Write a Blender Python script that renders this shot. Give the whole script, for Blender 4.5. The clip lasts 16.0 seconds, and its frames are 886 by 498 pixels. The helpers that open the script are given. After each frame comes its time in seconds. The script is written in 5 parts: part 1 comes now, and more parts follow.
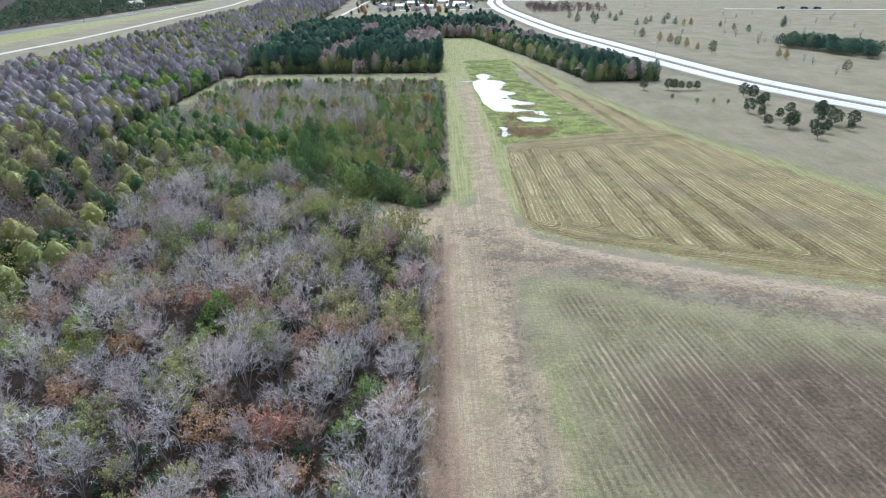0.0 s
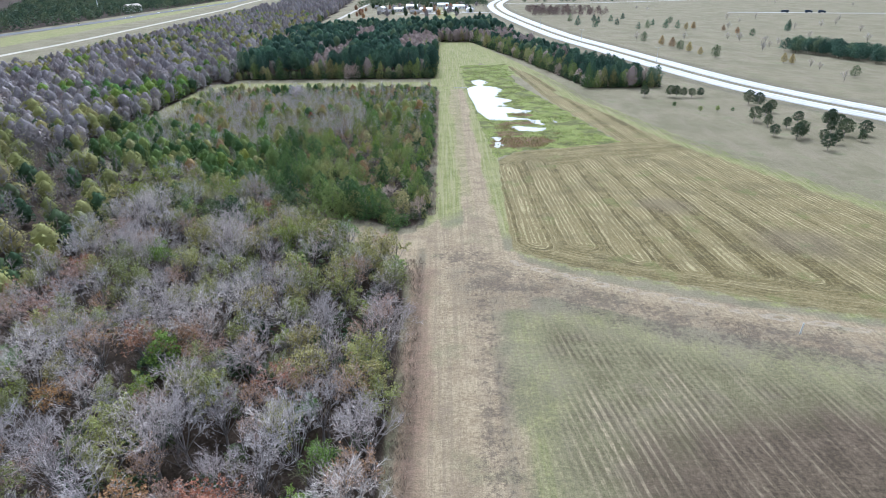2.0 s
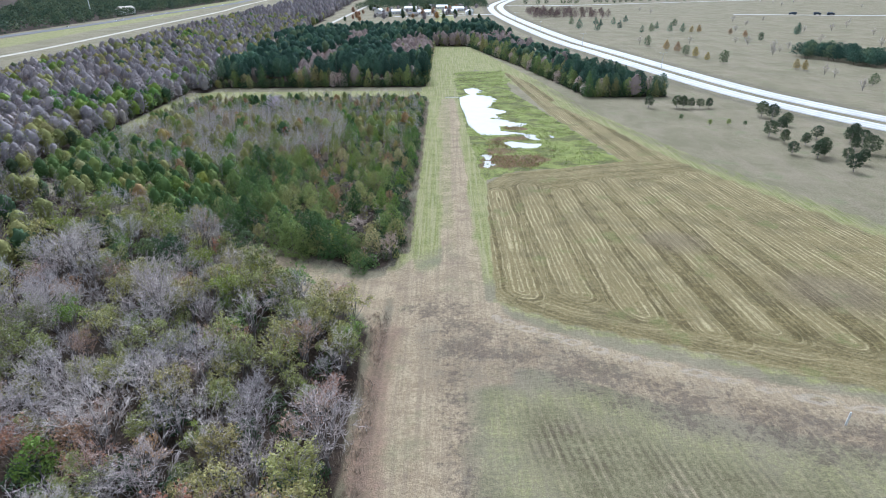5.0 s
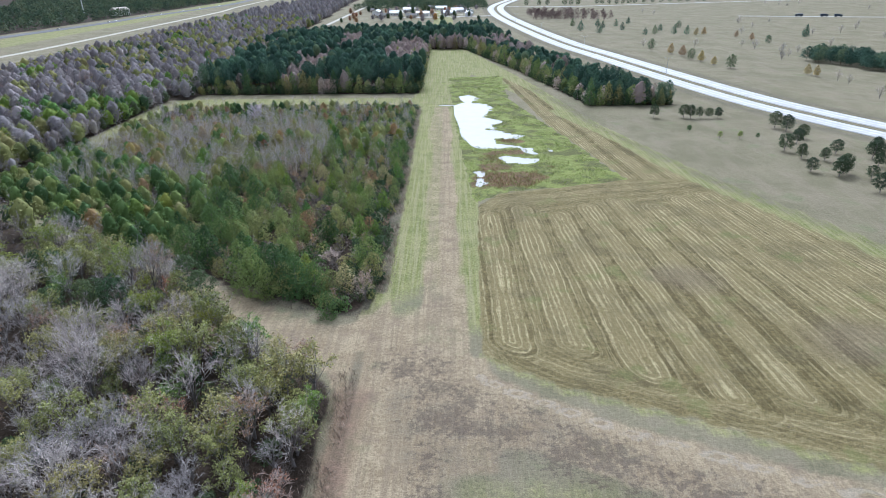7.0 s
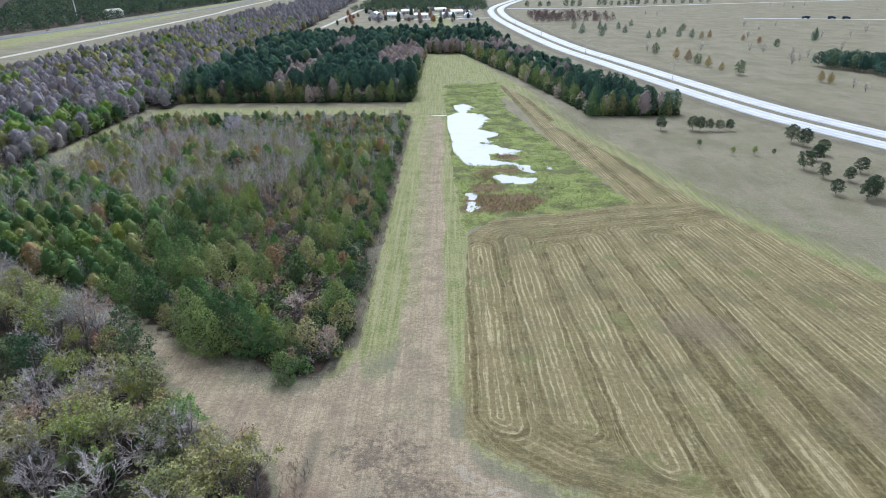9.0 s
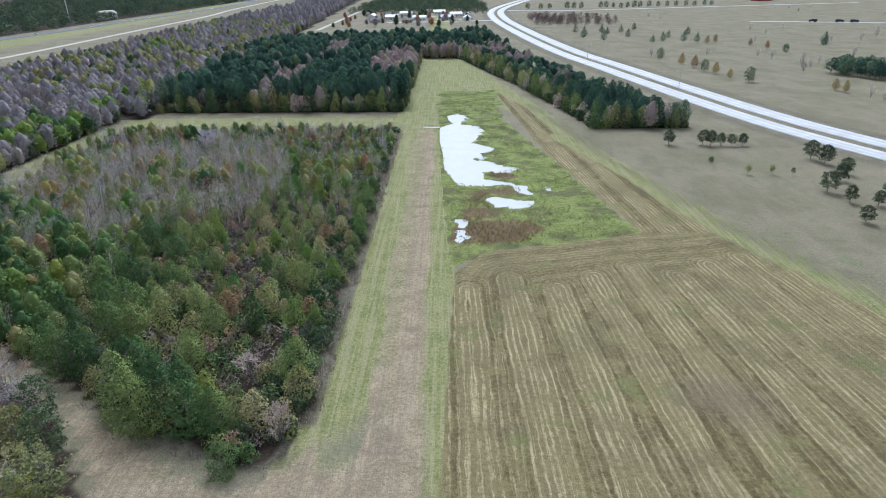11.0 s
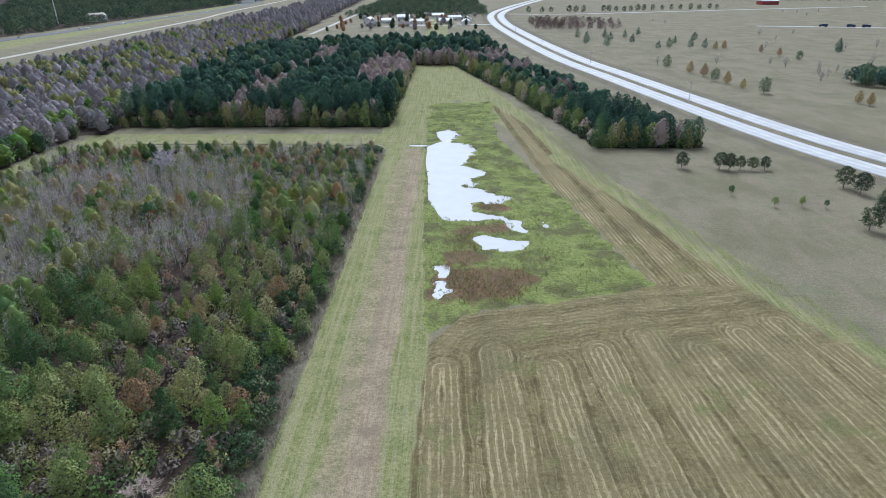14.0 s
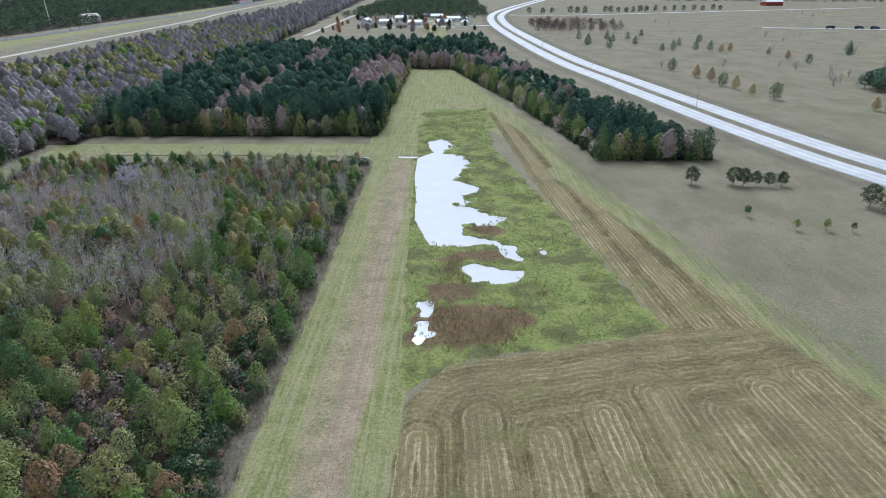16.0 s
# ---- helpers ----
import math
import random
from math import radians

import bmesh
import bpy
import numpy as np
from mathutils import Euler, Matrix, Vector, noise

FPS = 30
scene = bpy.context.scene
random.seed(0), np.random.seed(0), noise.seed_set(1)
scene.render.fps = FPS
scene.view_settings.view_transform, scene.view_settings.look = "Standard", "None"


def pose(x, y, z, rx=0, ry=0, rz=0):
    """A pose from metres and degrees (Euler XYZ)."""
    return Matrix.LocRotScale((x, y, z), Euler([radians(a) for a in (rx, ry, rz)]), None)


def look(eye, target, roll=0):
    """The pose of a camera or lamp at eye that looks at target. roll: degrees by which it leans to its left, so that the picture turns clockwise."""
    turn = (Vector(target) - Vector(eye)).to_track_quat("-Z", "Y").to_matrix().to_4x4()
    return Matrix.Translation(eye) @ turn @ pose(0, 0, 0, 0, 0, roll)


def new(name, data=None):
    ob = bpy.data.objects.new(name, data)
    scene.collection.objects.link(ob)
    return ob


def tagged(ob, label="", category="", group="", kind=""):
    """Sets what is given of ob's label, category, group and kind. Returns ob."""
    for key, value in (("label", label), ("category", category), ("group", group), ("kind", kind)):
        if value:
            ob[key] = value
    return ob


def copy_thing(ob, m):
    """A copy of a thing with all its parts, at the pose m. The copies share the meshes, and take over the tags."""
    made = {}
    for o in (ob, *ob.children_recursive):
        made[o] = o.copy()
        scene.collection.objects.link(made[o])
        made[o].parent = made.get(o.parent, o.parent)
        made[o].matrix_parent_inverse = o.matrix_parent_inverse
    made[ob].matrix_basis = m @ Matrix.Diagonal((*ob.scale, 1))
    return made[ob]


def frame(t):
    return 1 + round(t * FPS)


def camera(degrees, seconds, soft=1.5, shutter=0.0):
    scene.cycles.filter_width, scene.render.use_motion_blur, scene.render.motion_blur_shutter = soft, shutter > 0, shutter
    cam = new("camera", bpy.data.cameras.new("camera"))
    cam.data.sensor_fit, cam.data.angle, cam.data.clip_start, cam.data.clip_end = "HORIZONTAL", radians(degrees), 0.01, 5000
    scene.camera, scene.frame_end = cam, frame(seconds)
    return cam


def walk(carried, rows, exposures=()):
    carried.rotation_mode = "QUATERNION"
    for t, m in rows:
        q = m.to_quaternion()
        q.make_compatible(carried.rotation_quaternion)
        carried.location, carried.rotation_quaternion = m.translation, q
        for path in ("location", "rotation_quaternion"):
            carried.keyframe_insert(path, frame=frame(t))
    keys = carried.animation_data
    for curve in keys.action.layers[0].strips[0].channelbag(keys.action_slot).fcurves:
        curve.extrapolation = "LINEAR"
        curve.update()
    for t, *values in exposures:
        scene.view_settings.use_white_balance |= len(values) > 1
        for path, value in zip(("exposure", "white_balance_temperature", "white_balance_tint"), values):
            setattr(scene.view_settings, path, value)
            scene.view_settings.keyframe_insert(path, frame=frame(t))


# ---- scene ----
# ---------------------------------------------------------------- camera
cam = camera(73.2, 16.0, soft=0.8)
ROWS = [  # seconds, x, y, z, turn to the left, pitch, roll
    (0, 0.01, -0.08, 60.01, -0.02, -25.49, -0.61),
    (1, 2.43, 6.08, 59.79, 0.09, -25.34, -0.59),
    (2, 4.71, 12.59, 59.66, 0.20, -25.24, -0.60),
    (3, 6.89, 19.60, 59.61, 0.30, -25.19, -0.61),
    (4, 9.00, 27.21, 59.63, 0.39, -25.16, -0.63),
    (5, 11.04, 35.42, 59.72, 0.48, -25.14, -0.64),
    (6, 13.04, 44.16, 59.86, 0.56, -25.13, -0.65),
    (7, 15.00, 53.35, 60.05, 0.64, -25.12, -0.65),
    (8, 16.91, 62.83, 60.25, 0.71, -25.09, -0.64),
    (9, 18.79, 72.47, 60.46, 0.77, -25.06, -0.62),
    (10, 20.63, 82.10, 60.66, 0.83, -25.02, -0.59),
    (11, 22.42, 91.61, 60.81, 0.88, -24.96, -0.55),
    (12, 24.16, 100.90, 60.91, 0.93, -24.90, -0.50),
    (13, 25.87, 109.90, 60.94, 0.98, -24.84, -0.45),
    (14, 27.53, 118.66, 60.88, 1.02, -24.78, -0.41),
    (15, 29.17, 127.25, 60.73, 1.07, -24.74, -0.38),
    (16, 30.80, 135.88, 60.47, 1.12, -24.74, -0.36),
]
walk(cam, [(t, pose(x, y, z, 0, 0, turn) @ pose(0, 0, 0, 90 + pitch) @ pose(0, 0, 0, 0, 0, roll))
           for t, x, y, z, turn, pitch, roll in ROWS], [(0, 0.86, 5250, 10), (7, 0.70, 5250, 10), (16, 0.38, 5250, 10)])

# ---------------------------------------------------------------- light
SUN_HIGH, SUN_TURN = 49.0, -6.0  # degrees up, degrees clockwise from +y
world = bpy.data.worlds.new("overcast_sky")
scene.world = world
world.use_nodes = True
wn = world.node_tree
sky = wn.nodes.new("ShaderNodeTexSky")
sky.sky_type, sky.sun_disc = "NISHITA", False
sky.sun_elevation, sky.sun_rotation = radians(SUN_HIGH), radians(SUN_TURN)
sky.air_density, sky.dust_density, sky.ozone_density = 1.2, 5.0, 1.0
soften = wn.nodes.new("ShaderNodeHueSaturation")
soften.inputs["Saturation"].default_value = 0.22
wn.links.new(sky.outputs[0], soften.inputs["Color"])
wn.links.new(soften.outputs[0], wn.nodes["Background"].inputs["Color"])
wn.nodes["Background"].inputs["Strength"].default_value = 0.105
sun = new("sun", bpy.data.lights.new("sun", "SUN"))
sun.data.energy, sun.data.angle, sun.data.color = 1.5, radians(32), (1.0, 0.97, 0.93)
sun.matrix_basis = look((math.sin(radians(SUN_TURN)) * math.cos(radians(SUN_HIGH)) * 100,
                         math.cos(radians(SUN_TURN)) * math.cos(radians(SUN_HIGH)) * 100,
                         math.sin(radians(SUN_HIGH)) * 100), (0, 0, 0))

# ---------------------------------------------------------------- materials


class Nodes:
    """A small builder for node materials."""

    def __init__(self, name, rough=0.9, spec=0.2):
        self.m = bpy.data.materials.new(name)
        self.m.use_nodes = True
        self.t = self.m.node_tree
        self.b = self.t.nodes["Principled BSDF"]
        self.b.inputs["Roughness"].default_value = rough
        self.b.inputs["Specular IOR Level"].default_value = spec

    def put(self, socket, v):
        if isinstance(v, bpy.types.NodeSocket):
            self.t.links.new(v, socket)
        elif isinstance(v, tuple) and len(v) == 3 and socket.type == "RGBA":
            socket.default_value = (*v, 1)
        else:
            socket.default_value = v

    def math(self, op, a, b=0.0, c=None, clamp=False):
        n = self.t.nodes.new("ShaderNodeMath")
        n.operation, n.use_clamp = op, clamp
        self.put(n.inputs[0], a), self.put(n.inputs[1], b)
        if c is not None:
            self.put(n.inputs[2], c)
        return n.outputs[0]

    def mix(self, f, a, b, kind="MIX"):
        n = self.t.nodes.new("ShaderNodeMix")
        n.data_type, n.blend_type = "RGBA", kind
        self.put(n.inputs[0], f), self.put(n.inputs[6], a), self.put(n.inputs[7], b)
        return n.outputs[2]

    def attr(self, name):
        n = self.t.nodes.new("ShaderNodeAttribute")
        n.attribute_name = name
        return n.outputs["Fac"]

    def place(self):
        return self.t.nodes.new("ShaderNodeNewGeometry").outputs["Position"]

    def noise(self, scale, detail=4.0, rough=0.55, vec=None, stretch=None):
        n = self.t.nodes.new("ShaderNodeTexNoise")
        n.inputs["Scale"].default_value = scale
        n.inputs["Detail"].default_value = detail
        n.inputs["Roughness"].default_value = rough
        vec = vec or self.place()
        if stretch:
            s = self.t.nodes.new("ShaderNodeVectorMath")
            s.operation = "MULTIPLY"
            s.inputs[1].default_value = stretch
            self.t.links.new(vec, s.inputs[0])
            vec = s.outputs[0]
        self.t.links.new(vec, n.inputs["Vector"])
        return n.outputs["Fac"]

    def step(self, v, lo, hi, a=0.0, b=1.0):
        n = self.t.nodes.new("ShaderNodeMapRange")
        n.interpolation_type = "SMOOTHSTEP"
        self.put(n.inputs["Value"], v)
        for key, val in (("From Min", lo), ("From Max", hi), ("To Min", a), ("To Max", b)):
            n.inputs[key].default_value = val
        return n.outputs[0]

    def ramp(self, v, stops):
        n = self.t.nodes.new("ShaderNodeValToRGB")
        e = n.color_ramp.elements
        while len(e) < len(stops):
            e.new(0.5)
        for k, (at, c) in enumerate(stops):
            e[k].position, e[k].color = at, (*c, 1)
        self.put(n.inputs[0], v)
        return n.outputs[0]

    def random(self):
        return self.t.nodes.new("ShaderNodeObjectInfo").outputs["Random"]

    def island(self):
        return self.t.nodes.new("ShaderNodeNewGeometry").outputs["Random Per Island"]

    def bump(self, h, strength, distance):
        n = self.t.nodes.new("ShaderNodeBump")
        n.inputs["Strength"].default_value, n.inputs["Distance"].default_value = strength, distance
        self.t.links.new(h, n.inputs["Height"])
        self.t.links.new(n.outputs[0], self.b.inputs["Normal"])

    def done(self, color):
        self.put(self.b.inputs["Base Color"], color)
        return self.m


def plain(name, color, rough=0.7, spec=0.3, grain=0.15, scale=2.0, metal=0.0):
    n = Nodes(name, rough, spec)
    n.b.inputs["Metallic"].default_value = metal
    v = n.noise(scale, 5, 0.6)
    w = n.noise(scale * 0.11, 3, 0.5)
    f = n.step(n.math("ADD", n.math("MULTIPLY", v, 0.6), n.math("MULTIPLY", w, 0.4)), 0.3, 0.7)
    lo = tuple(c * (1 - grain) for c in color)
    hi = tuple(min(1, c * (1 + grain)) for c in color)
    return n.done(n.mix(f, lo, hi))


def foliage(name, stops, joined=False, rough=0.7, spec=0.15, spread=0.24, through_light=0.3):
    """Leaves or twigs: one tone for a tree, and lighter and darker pieces in it. Thin leaves let light through."""
    n = Nodes(name, rough, spec)
    tone = n.ramp(n.attr("tone") if joined else n.random(), stops)
    k = n.step(n.island(), 0.0, 1.0, 1 - spread, 1 + spread)
    color = scaled(n, tone, k)
    if through_light:
        glow = n.t.nodes.new("ShaderNodeBsdfTranslucent")
        n.t.links.new(color, glow.inputs["Color"])
        blend = n.t.nodes.new("ShaderNodeMixShader")
        blend.inputs[0].default_value = through_light
        n.t.links.new(n.b.outputs[0], blend.inputs[1])
        n.t.links.new(glow.outputs[0], blend.inputs[2])
        n.t.links.new(blend.outputs[0], n.t.nodes["Material Output"].inputs["Surface"])
    return n.done(color)


def scaled(n, color, k):
    v = n.t.nodes.new("ShaderNodeVectorMath")
    v.operation = "SCALE"
    n.t.links.new(color, v.inputs[0])
    n.put(v.inputs["Scale"], k)
    return v.outputs[0]


def ground_material():
    n = Nodes("ground_cover", 0.95, 0.1)
    wide = n.noise(0.035, 4, 0.6)
    mid = n.noise(0.22, 5, 0.65)
    fine = n.noise(1.6, 5, 0.7)
    grit = n.noise(5.0, 3, 0.7)
    fuzz = n.math("ADD", n.math("MULTIPLY", mid, 0.55), n.math("MULTIPLY", fine, 0.45))

    def mask(name, soft=0.22, wander=1.1):
        v = n.math("ADD", n.attr(name), n.math("MULTIPLY", n.math("SUBTRACT", fuzz, 0.5), wander))
        return n.step(v, 0.5 - soft, 0.5 + soft)

    blotch = n.step(n.math("ADD", n.math("MULTIPLY", wide, 0.6), n.math("MULTIPLY", fuzz, 0.4)), 0.38, 0.64)
    speck = n.step(n.math("ADD", n.math("MULTIPLY", grit, 0.6), n.math("MULTIPLY", fine, 0.4)), 0.32, 0.68, 0.70, 1.26)
    # grazed pasture
    patch = n.step(n.math("ADD", n.math("MULTIPLY", n.noise(0.045, 6, 0.68), 0.7), n.math("MULTIPLY", fuzz, 0.3)), 0.4, 0.6)
    col = n.mix(patch, (0.184, 0.165, 0.10), (0.246, 0.216, 0.142))
    swept = n.noise(1.0, 4, 0.6, stretch=(0.16, 0.035, 1))
    col = n.mix(n.math("MULTIPLY", n.step(swept, 0.46, 0.64), 0.42), col, (0.27, 0.228, 0.165))
    col = n.mix(n.math("MULTIPLY", n.step(n.noise(0.09, 4, 0.6), 0.56, 0.7), 0.5), col, (0.15, 0.175, 0.08))
    # green turf of the strips
    turf = n.mix(n.step(fuzz, 0.36, 0.62), (0.165, 0.185, 0.06), (0.265, 0.26, 0.108))
    combed = n.noise(1.0, 4, 0.7, stretch=(1.3, 0.03, 1))
    turf = n.mix(n.math("MULTIPLY", n.step(combed, 0.42, 0.62), 0.55), turf, (0.355, 0.312, 0.188))
    col = n.mix(mask("turf"), col, turf)
    # dry, worn grass
    dry = n.mix(n.step(fuzz, 0.34, 0.64), (0.26, 0.20, 0.125), (0.40, 0.322, 0.208))
    dry = n.mix(n.math("MULTIPLY", n.step(combed, 0.42, 0.6), 0.6), dry, (0.25, 0.20, 0.135))
    rut = n.math("ABSOLUTE", n.math("SUBTRACT", n.math("ADD", n.attr("lane"), n.math("MULTIPLY", n.math("SUBTRACT", mid, 0.5), 2.0)), 0.8))
    dry = n.mix(n.step(n.math("ADD", rut, n.math("MULTIPLY", n.math("SUBTRACT", fuzz, 0.5), 2.6)), 0.0, 0.42, 0.55, 0.0), dry, (0.43, 0.37, 0.29))
    stain = n.step(n.math("ADD", n.math("MULTIPLY", n.noise(0.17, 6, 0.72), 0.7), n.math("MULTIPLY", fine, 0.3)), 0.52, 0.62)
    dry = n.mix(n.math("MULTIPLY", stain, 0.55), dry, (0.17, 0.125, 0.095))
    dry = n.mix(n.math("MULTIPLY", n.step(n.noise(0.08, 5, 0.65), 0.54, 0.66), 0.45), dry, (0.215, 0.205, 0.115))
    col = n.mix(mask("dry"), col, dry)
    # mown stubble: pale windrows on darker regrowth, turning on the headlands
    at = n.t.nodes.new("ShaderNodeSeparateXYZ")
    n.t.links.new(n.place(), at.inputs[0])
    px, py = at.outputs[0], at.outputs[1]
    sway = n.math("ADD", n.math("MULTIPLY", n.math("SUBTRACT", mid, 0.5), 0.9), n.math("MULTIPLY", n.math("SUBTRACT", wide, 0.5), 2.5))
    fan = n.math("MULTIPLY", n.math("ARCTAN2", n.math("SUBTRACT", px, 21.0), n.math("SUBTRACT", 730.0, py)), 562.0)
    edge_s = n.math("ADD", n.math("MULTIPLY", n.math("SUBTRACT", py, 112.0), 0.93), n.math("MULTIPLY", n.math("SUBTRACT", px, 72.0), 0.36))
    edge_n = n.math("SUBTRACT", n.math("ADD", 216.0, n.math("MULTIPLY", px, 0.2)), py)
    lap = n.math("FLOOR", n.math("DIVIDE", fan, 10.0))
    across = n.math("SUBTRACT", fan, n.math("MULTIPLY", n.math("ADD", lap, 0.5), 10.0))
    beyond_n = n.math("MAXIMUM", n.math("SUBTRACT", n.math("SUBTRACT", 19.0, edge_n), n.math("MULTIPLY", n.math("SINE", n.math("MULTIPLY", lap, 2.1)), 3.5)), 0.0)
    beyond_n = n.math("MULTIPLY", beyond_n, n.step(py, 225.0, 233.0, 1.0, 0.0))
    beyond_s = n.math("MAXIMUM", n.math("SUBTRACT", n.math("ADD", 12.0, n.math("MULTIPLY", n.math("SINE", n.math("MULTIPLY", lap, 1.7)), 3.0)), edge_s), 0.0)
    beyond = n.math("MAXIMUM", beyond_n, beyond_s)
    turn = n.math("SQRT", n.math("ADD", n.math("MULTIPLY", across, across), n.math("MULTIPLY", beyond, beyond)))
    near_rim = n.math("SMOOTH_MIN", edge_s, edge_n, 10.0)
    near_rim = n.math("SMOOTH_MIN", near_rim, n.math("SUBTRACT", px, 19.0), 16.0)
    head = n.step(n.math("ADD", beyond, n.math("MULTIPLY", n.math("SUBTRACT", mid, 0.5), 16.0)), -0.5, 4.0)

    def rows_of(row, own, broken, drift=1.0, beat=0.11):
        """Fine pale lines and broad swaths along one coordinate."""
        row = n.math("ADD", row, n.math("MULTIPLY", sway, drift))
        lay = n.t.nodes.new("ShaderNodeCombineXYZ")
        n.put(lay.inputs[0], row)
        n.put(lay.inputs[1], n.math("MULTIPLY", n.math("ADD", px, py), broken))
        n.put(lay.inputs[2], n.math("MULTIPLY", own, 0.09))
        thin = n.noise(3.3, 3, 0.7, lay.outputs[0])
        lines = n.math("ADD", thin, n.math("MULTIPLY", n.math("SINE", n.math("MULTIPLY", row, 5.0)), beat))
        lines = n.math("ADD", lines, n.math("MULTIPLY", n.math("SUBTRACT", n.noise(1.1, 5, 0.75), 0.5), 0.6))
        sw = n.math("ADD", n.noise(0.22, 2, 0.5, lay.outputs[0]), n.math("MULTIPLY", n.math("SINE", n.math("MULTIPLY", row, 1.25)), 0.13))
        sw = n.math("ADD", sw, n.math("MULTIPLY", n.math("SUBTRACT", n.noise(0.3, 4, 0.7), 0.5), 0.35))
        return n.step(lines, 0.48, 0.70), n.step(sw, 0.35, 0.60)

    line_t, swath_t = rows_of(turn, fan, 0.02)
    line_h, swath_h = rows_of(near_rim, near_rim, 0.05, 1.8, 0.07)
    line = n.math("ADD", n.math("MULTIPLY", n.math("MULTIPLY", line_t, n.step(n.noise(0.16, 5, 0.7), 0.34, 0.6, 0.35, 1.0)), n.math("SUBTRACT", 1.0, n.math("MULTIPLY", head, 0.6))), n.math("MULTIPLY", n.math("MULTIPLY", line_h, head), 0.38))
    swath = n.math("ADD", n.math("MULTIPLY", swath_t, n.math("SUBTRACT", 1.0, head)), n.math("MULTIPLY", n.math("ADD", n.math("MULTIPLY", swath_h, 0.5), 0.35), head))
    stub = n.mix(n.step(fuzz, 0.36, 0.64), (0.084, 0.070, 0.029), (0.168, 0.134, 0.058))
    stub = n.mix(n.math("MULTIPLY", swath, 0.5), stub, (0.30, 0.245, 0.125))
    stub = n.mix(n.math("MULTIPLY", line, n.math("ADD", 0.36, n.math("MULTIPLY", swath, 0.5))), stub, (0.46, 0.395, 0.22))
    stub = n.mix(n.math("MULTIPLY", n.step(n.noise(0.07, 5, 0.65), 0.5, 0.64), 0.4), stub, (0.125, 0.106, 0.056))
    stub = n.mix(n.math("MULTIPLY", n.step(n.noise(0.11, 4, 0.6), 0.56, 0.68), 0.45), stub, (0.14, 0.165, 0.055))
    stub = n.mix(n.math("MULTIPLY", mask("plum", 0.3, 1.2), 0.4), stub, (0.155, 0.122, 0.092))
    col = n.mix(mask("mown"), col, stub)
    # bare tilled soil with stubble lines
    bend = n.math("MULTIPLY", n.math("SUBTRACT", py, 90.0), 0.14)
    tilled = n.math("ADD", px, bend)
    line_f, swath_f = rows_of(tilled, tilled, 0.02, 0.16, 0.15)
    dash = n.step(n.noise(1.0, 4, 0.7, stretch=(1.6, 0.35, 1)), 0.42, 0.62)
    soil = n.mix(n.step(fuzz, 0.36, 0.64), (0.135, 0.122, 0.066), (0.215, 0.196, 0.112))
    soil = n.mix(n.math("MULTIPLY", n.step(n.noise(0.09, 4, 0.65), 0.5, 0.64), 0.6), soil, (0.20, 0.165, 0.112))
    bare_soil = n.mix(n.step(fuzz, 0.36, 0.64), (0.066, 0.048, 0.034), (0.142, 0.107, 0.075))
    soil = n.mix(n.math("MULTIPLY", mask("plum", 0.3, 1.2), 0.9), soil, bare_soil)
    furrow = n.step(n.math("SINE", n.math("MULTIPLY", n.math("ADD", tilled, n.math("MULTIPLY", sway, 0.1)), 5.0)), -0.9, 0.3, 0.5, 0.0)
    soil = n.mix(n.math("MULTIPLY", furrow, n.step(n.noise(0.13, 5, 0.7), 0.4, 0.65)), soil, (0.075, 0.058, 0.042))
    straw = n.math("ADD", n.math("ADD", 0.10, n.math("MULTIPLY", swath_f, 0.34)), n.math("MULTIPLY", n.attr("straw"), 0.62))
    soil = n.mix(n.math("MULTIPLY", n.math("MULTIPLY", line_f, straw), n.math("ADD", 0.35, n.math("MULTIPLY", dash, 0.65))), soil, (0.37, 0.305, 0.20))
    col = n.mix(mask("soil", 0.42, 0.9), col, soil)
    # weeds, brown and purple
    weed = n.mix(n.step(fuzz, 0.38, 0.6), (0.10, 0.09, 0.062), (0.19, 0.165, 0.118))
    col = n.mix(mask("weed", 0.25, 1.5), col, weed)
    # churned dark clods round the track
    clod = n.math("ADD", n.math("ADD", n.math("MULTIPLY", n.noise(0.9, 6, 0.8), 0.75), n.math("MULTIPLY", n.noise(0.16, 3, 0.6), 0.35)), n.math("MULTIPLY", n.attr("clod"), 0.15))
    col = n.mix(n.math("MULTIPLY", n.step(clod, 0.645, 0.74), 0.66), col, (0.115, 0.09, 0.07))
    # russet leaves blown out of the wood
    russet = n.mix(n.step(fuzz, 0.38, 0.62), (0.12, 0.075, 0.055), (0.25, 0.16, 0.115))
    col = n.mix(n.math("MULTIPLY", mask("russet", 0.3, 1.3), 0.75), col, russet)
    # marsh grass
    marsh = n.mix(n.step(fuzz, 0.35, 0.6), (0.12, 0.14, 0.042), (0.25, 0.28, 0.085))
    marsh = n.mix(n.math("MULTIPLY", n.step(n.noise(0.12, 5, 0.65), 0.46, 0.6), 0.7), marsh, (0.095, 0.085, 0.045))
    col = n.mix(mask("marsh", 0.1, 0.5), col, marsh)
    reed = n.mix(n.step(fuzz, 0.38, 0.6), (0.12, 0.085, 0.05), (0.20, 0.135, 0.075))
    col = n.mix(mask("reed", 0.25, 1.3), col, reed)
    # leaf litter under the woods, its brown darkened for the shade between crowns
    shaded_litter = n.mix(n.step(fuzz, 0.35, 0.65), (0.026, 0.021, 0.016), (0.08, 0.058, 0.042))
    col = n.mix(mask("shaded_litter", 0.2, 0.7), col, shaded_litter)
    # wet mud
    col = n.mix(mask("mud", 0.15, 0.3), col, (0.05, 0.045, 0.035))
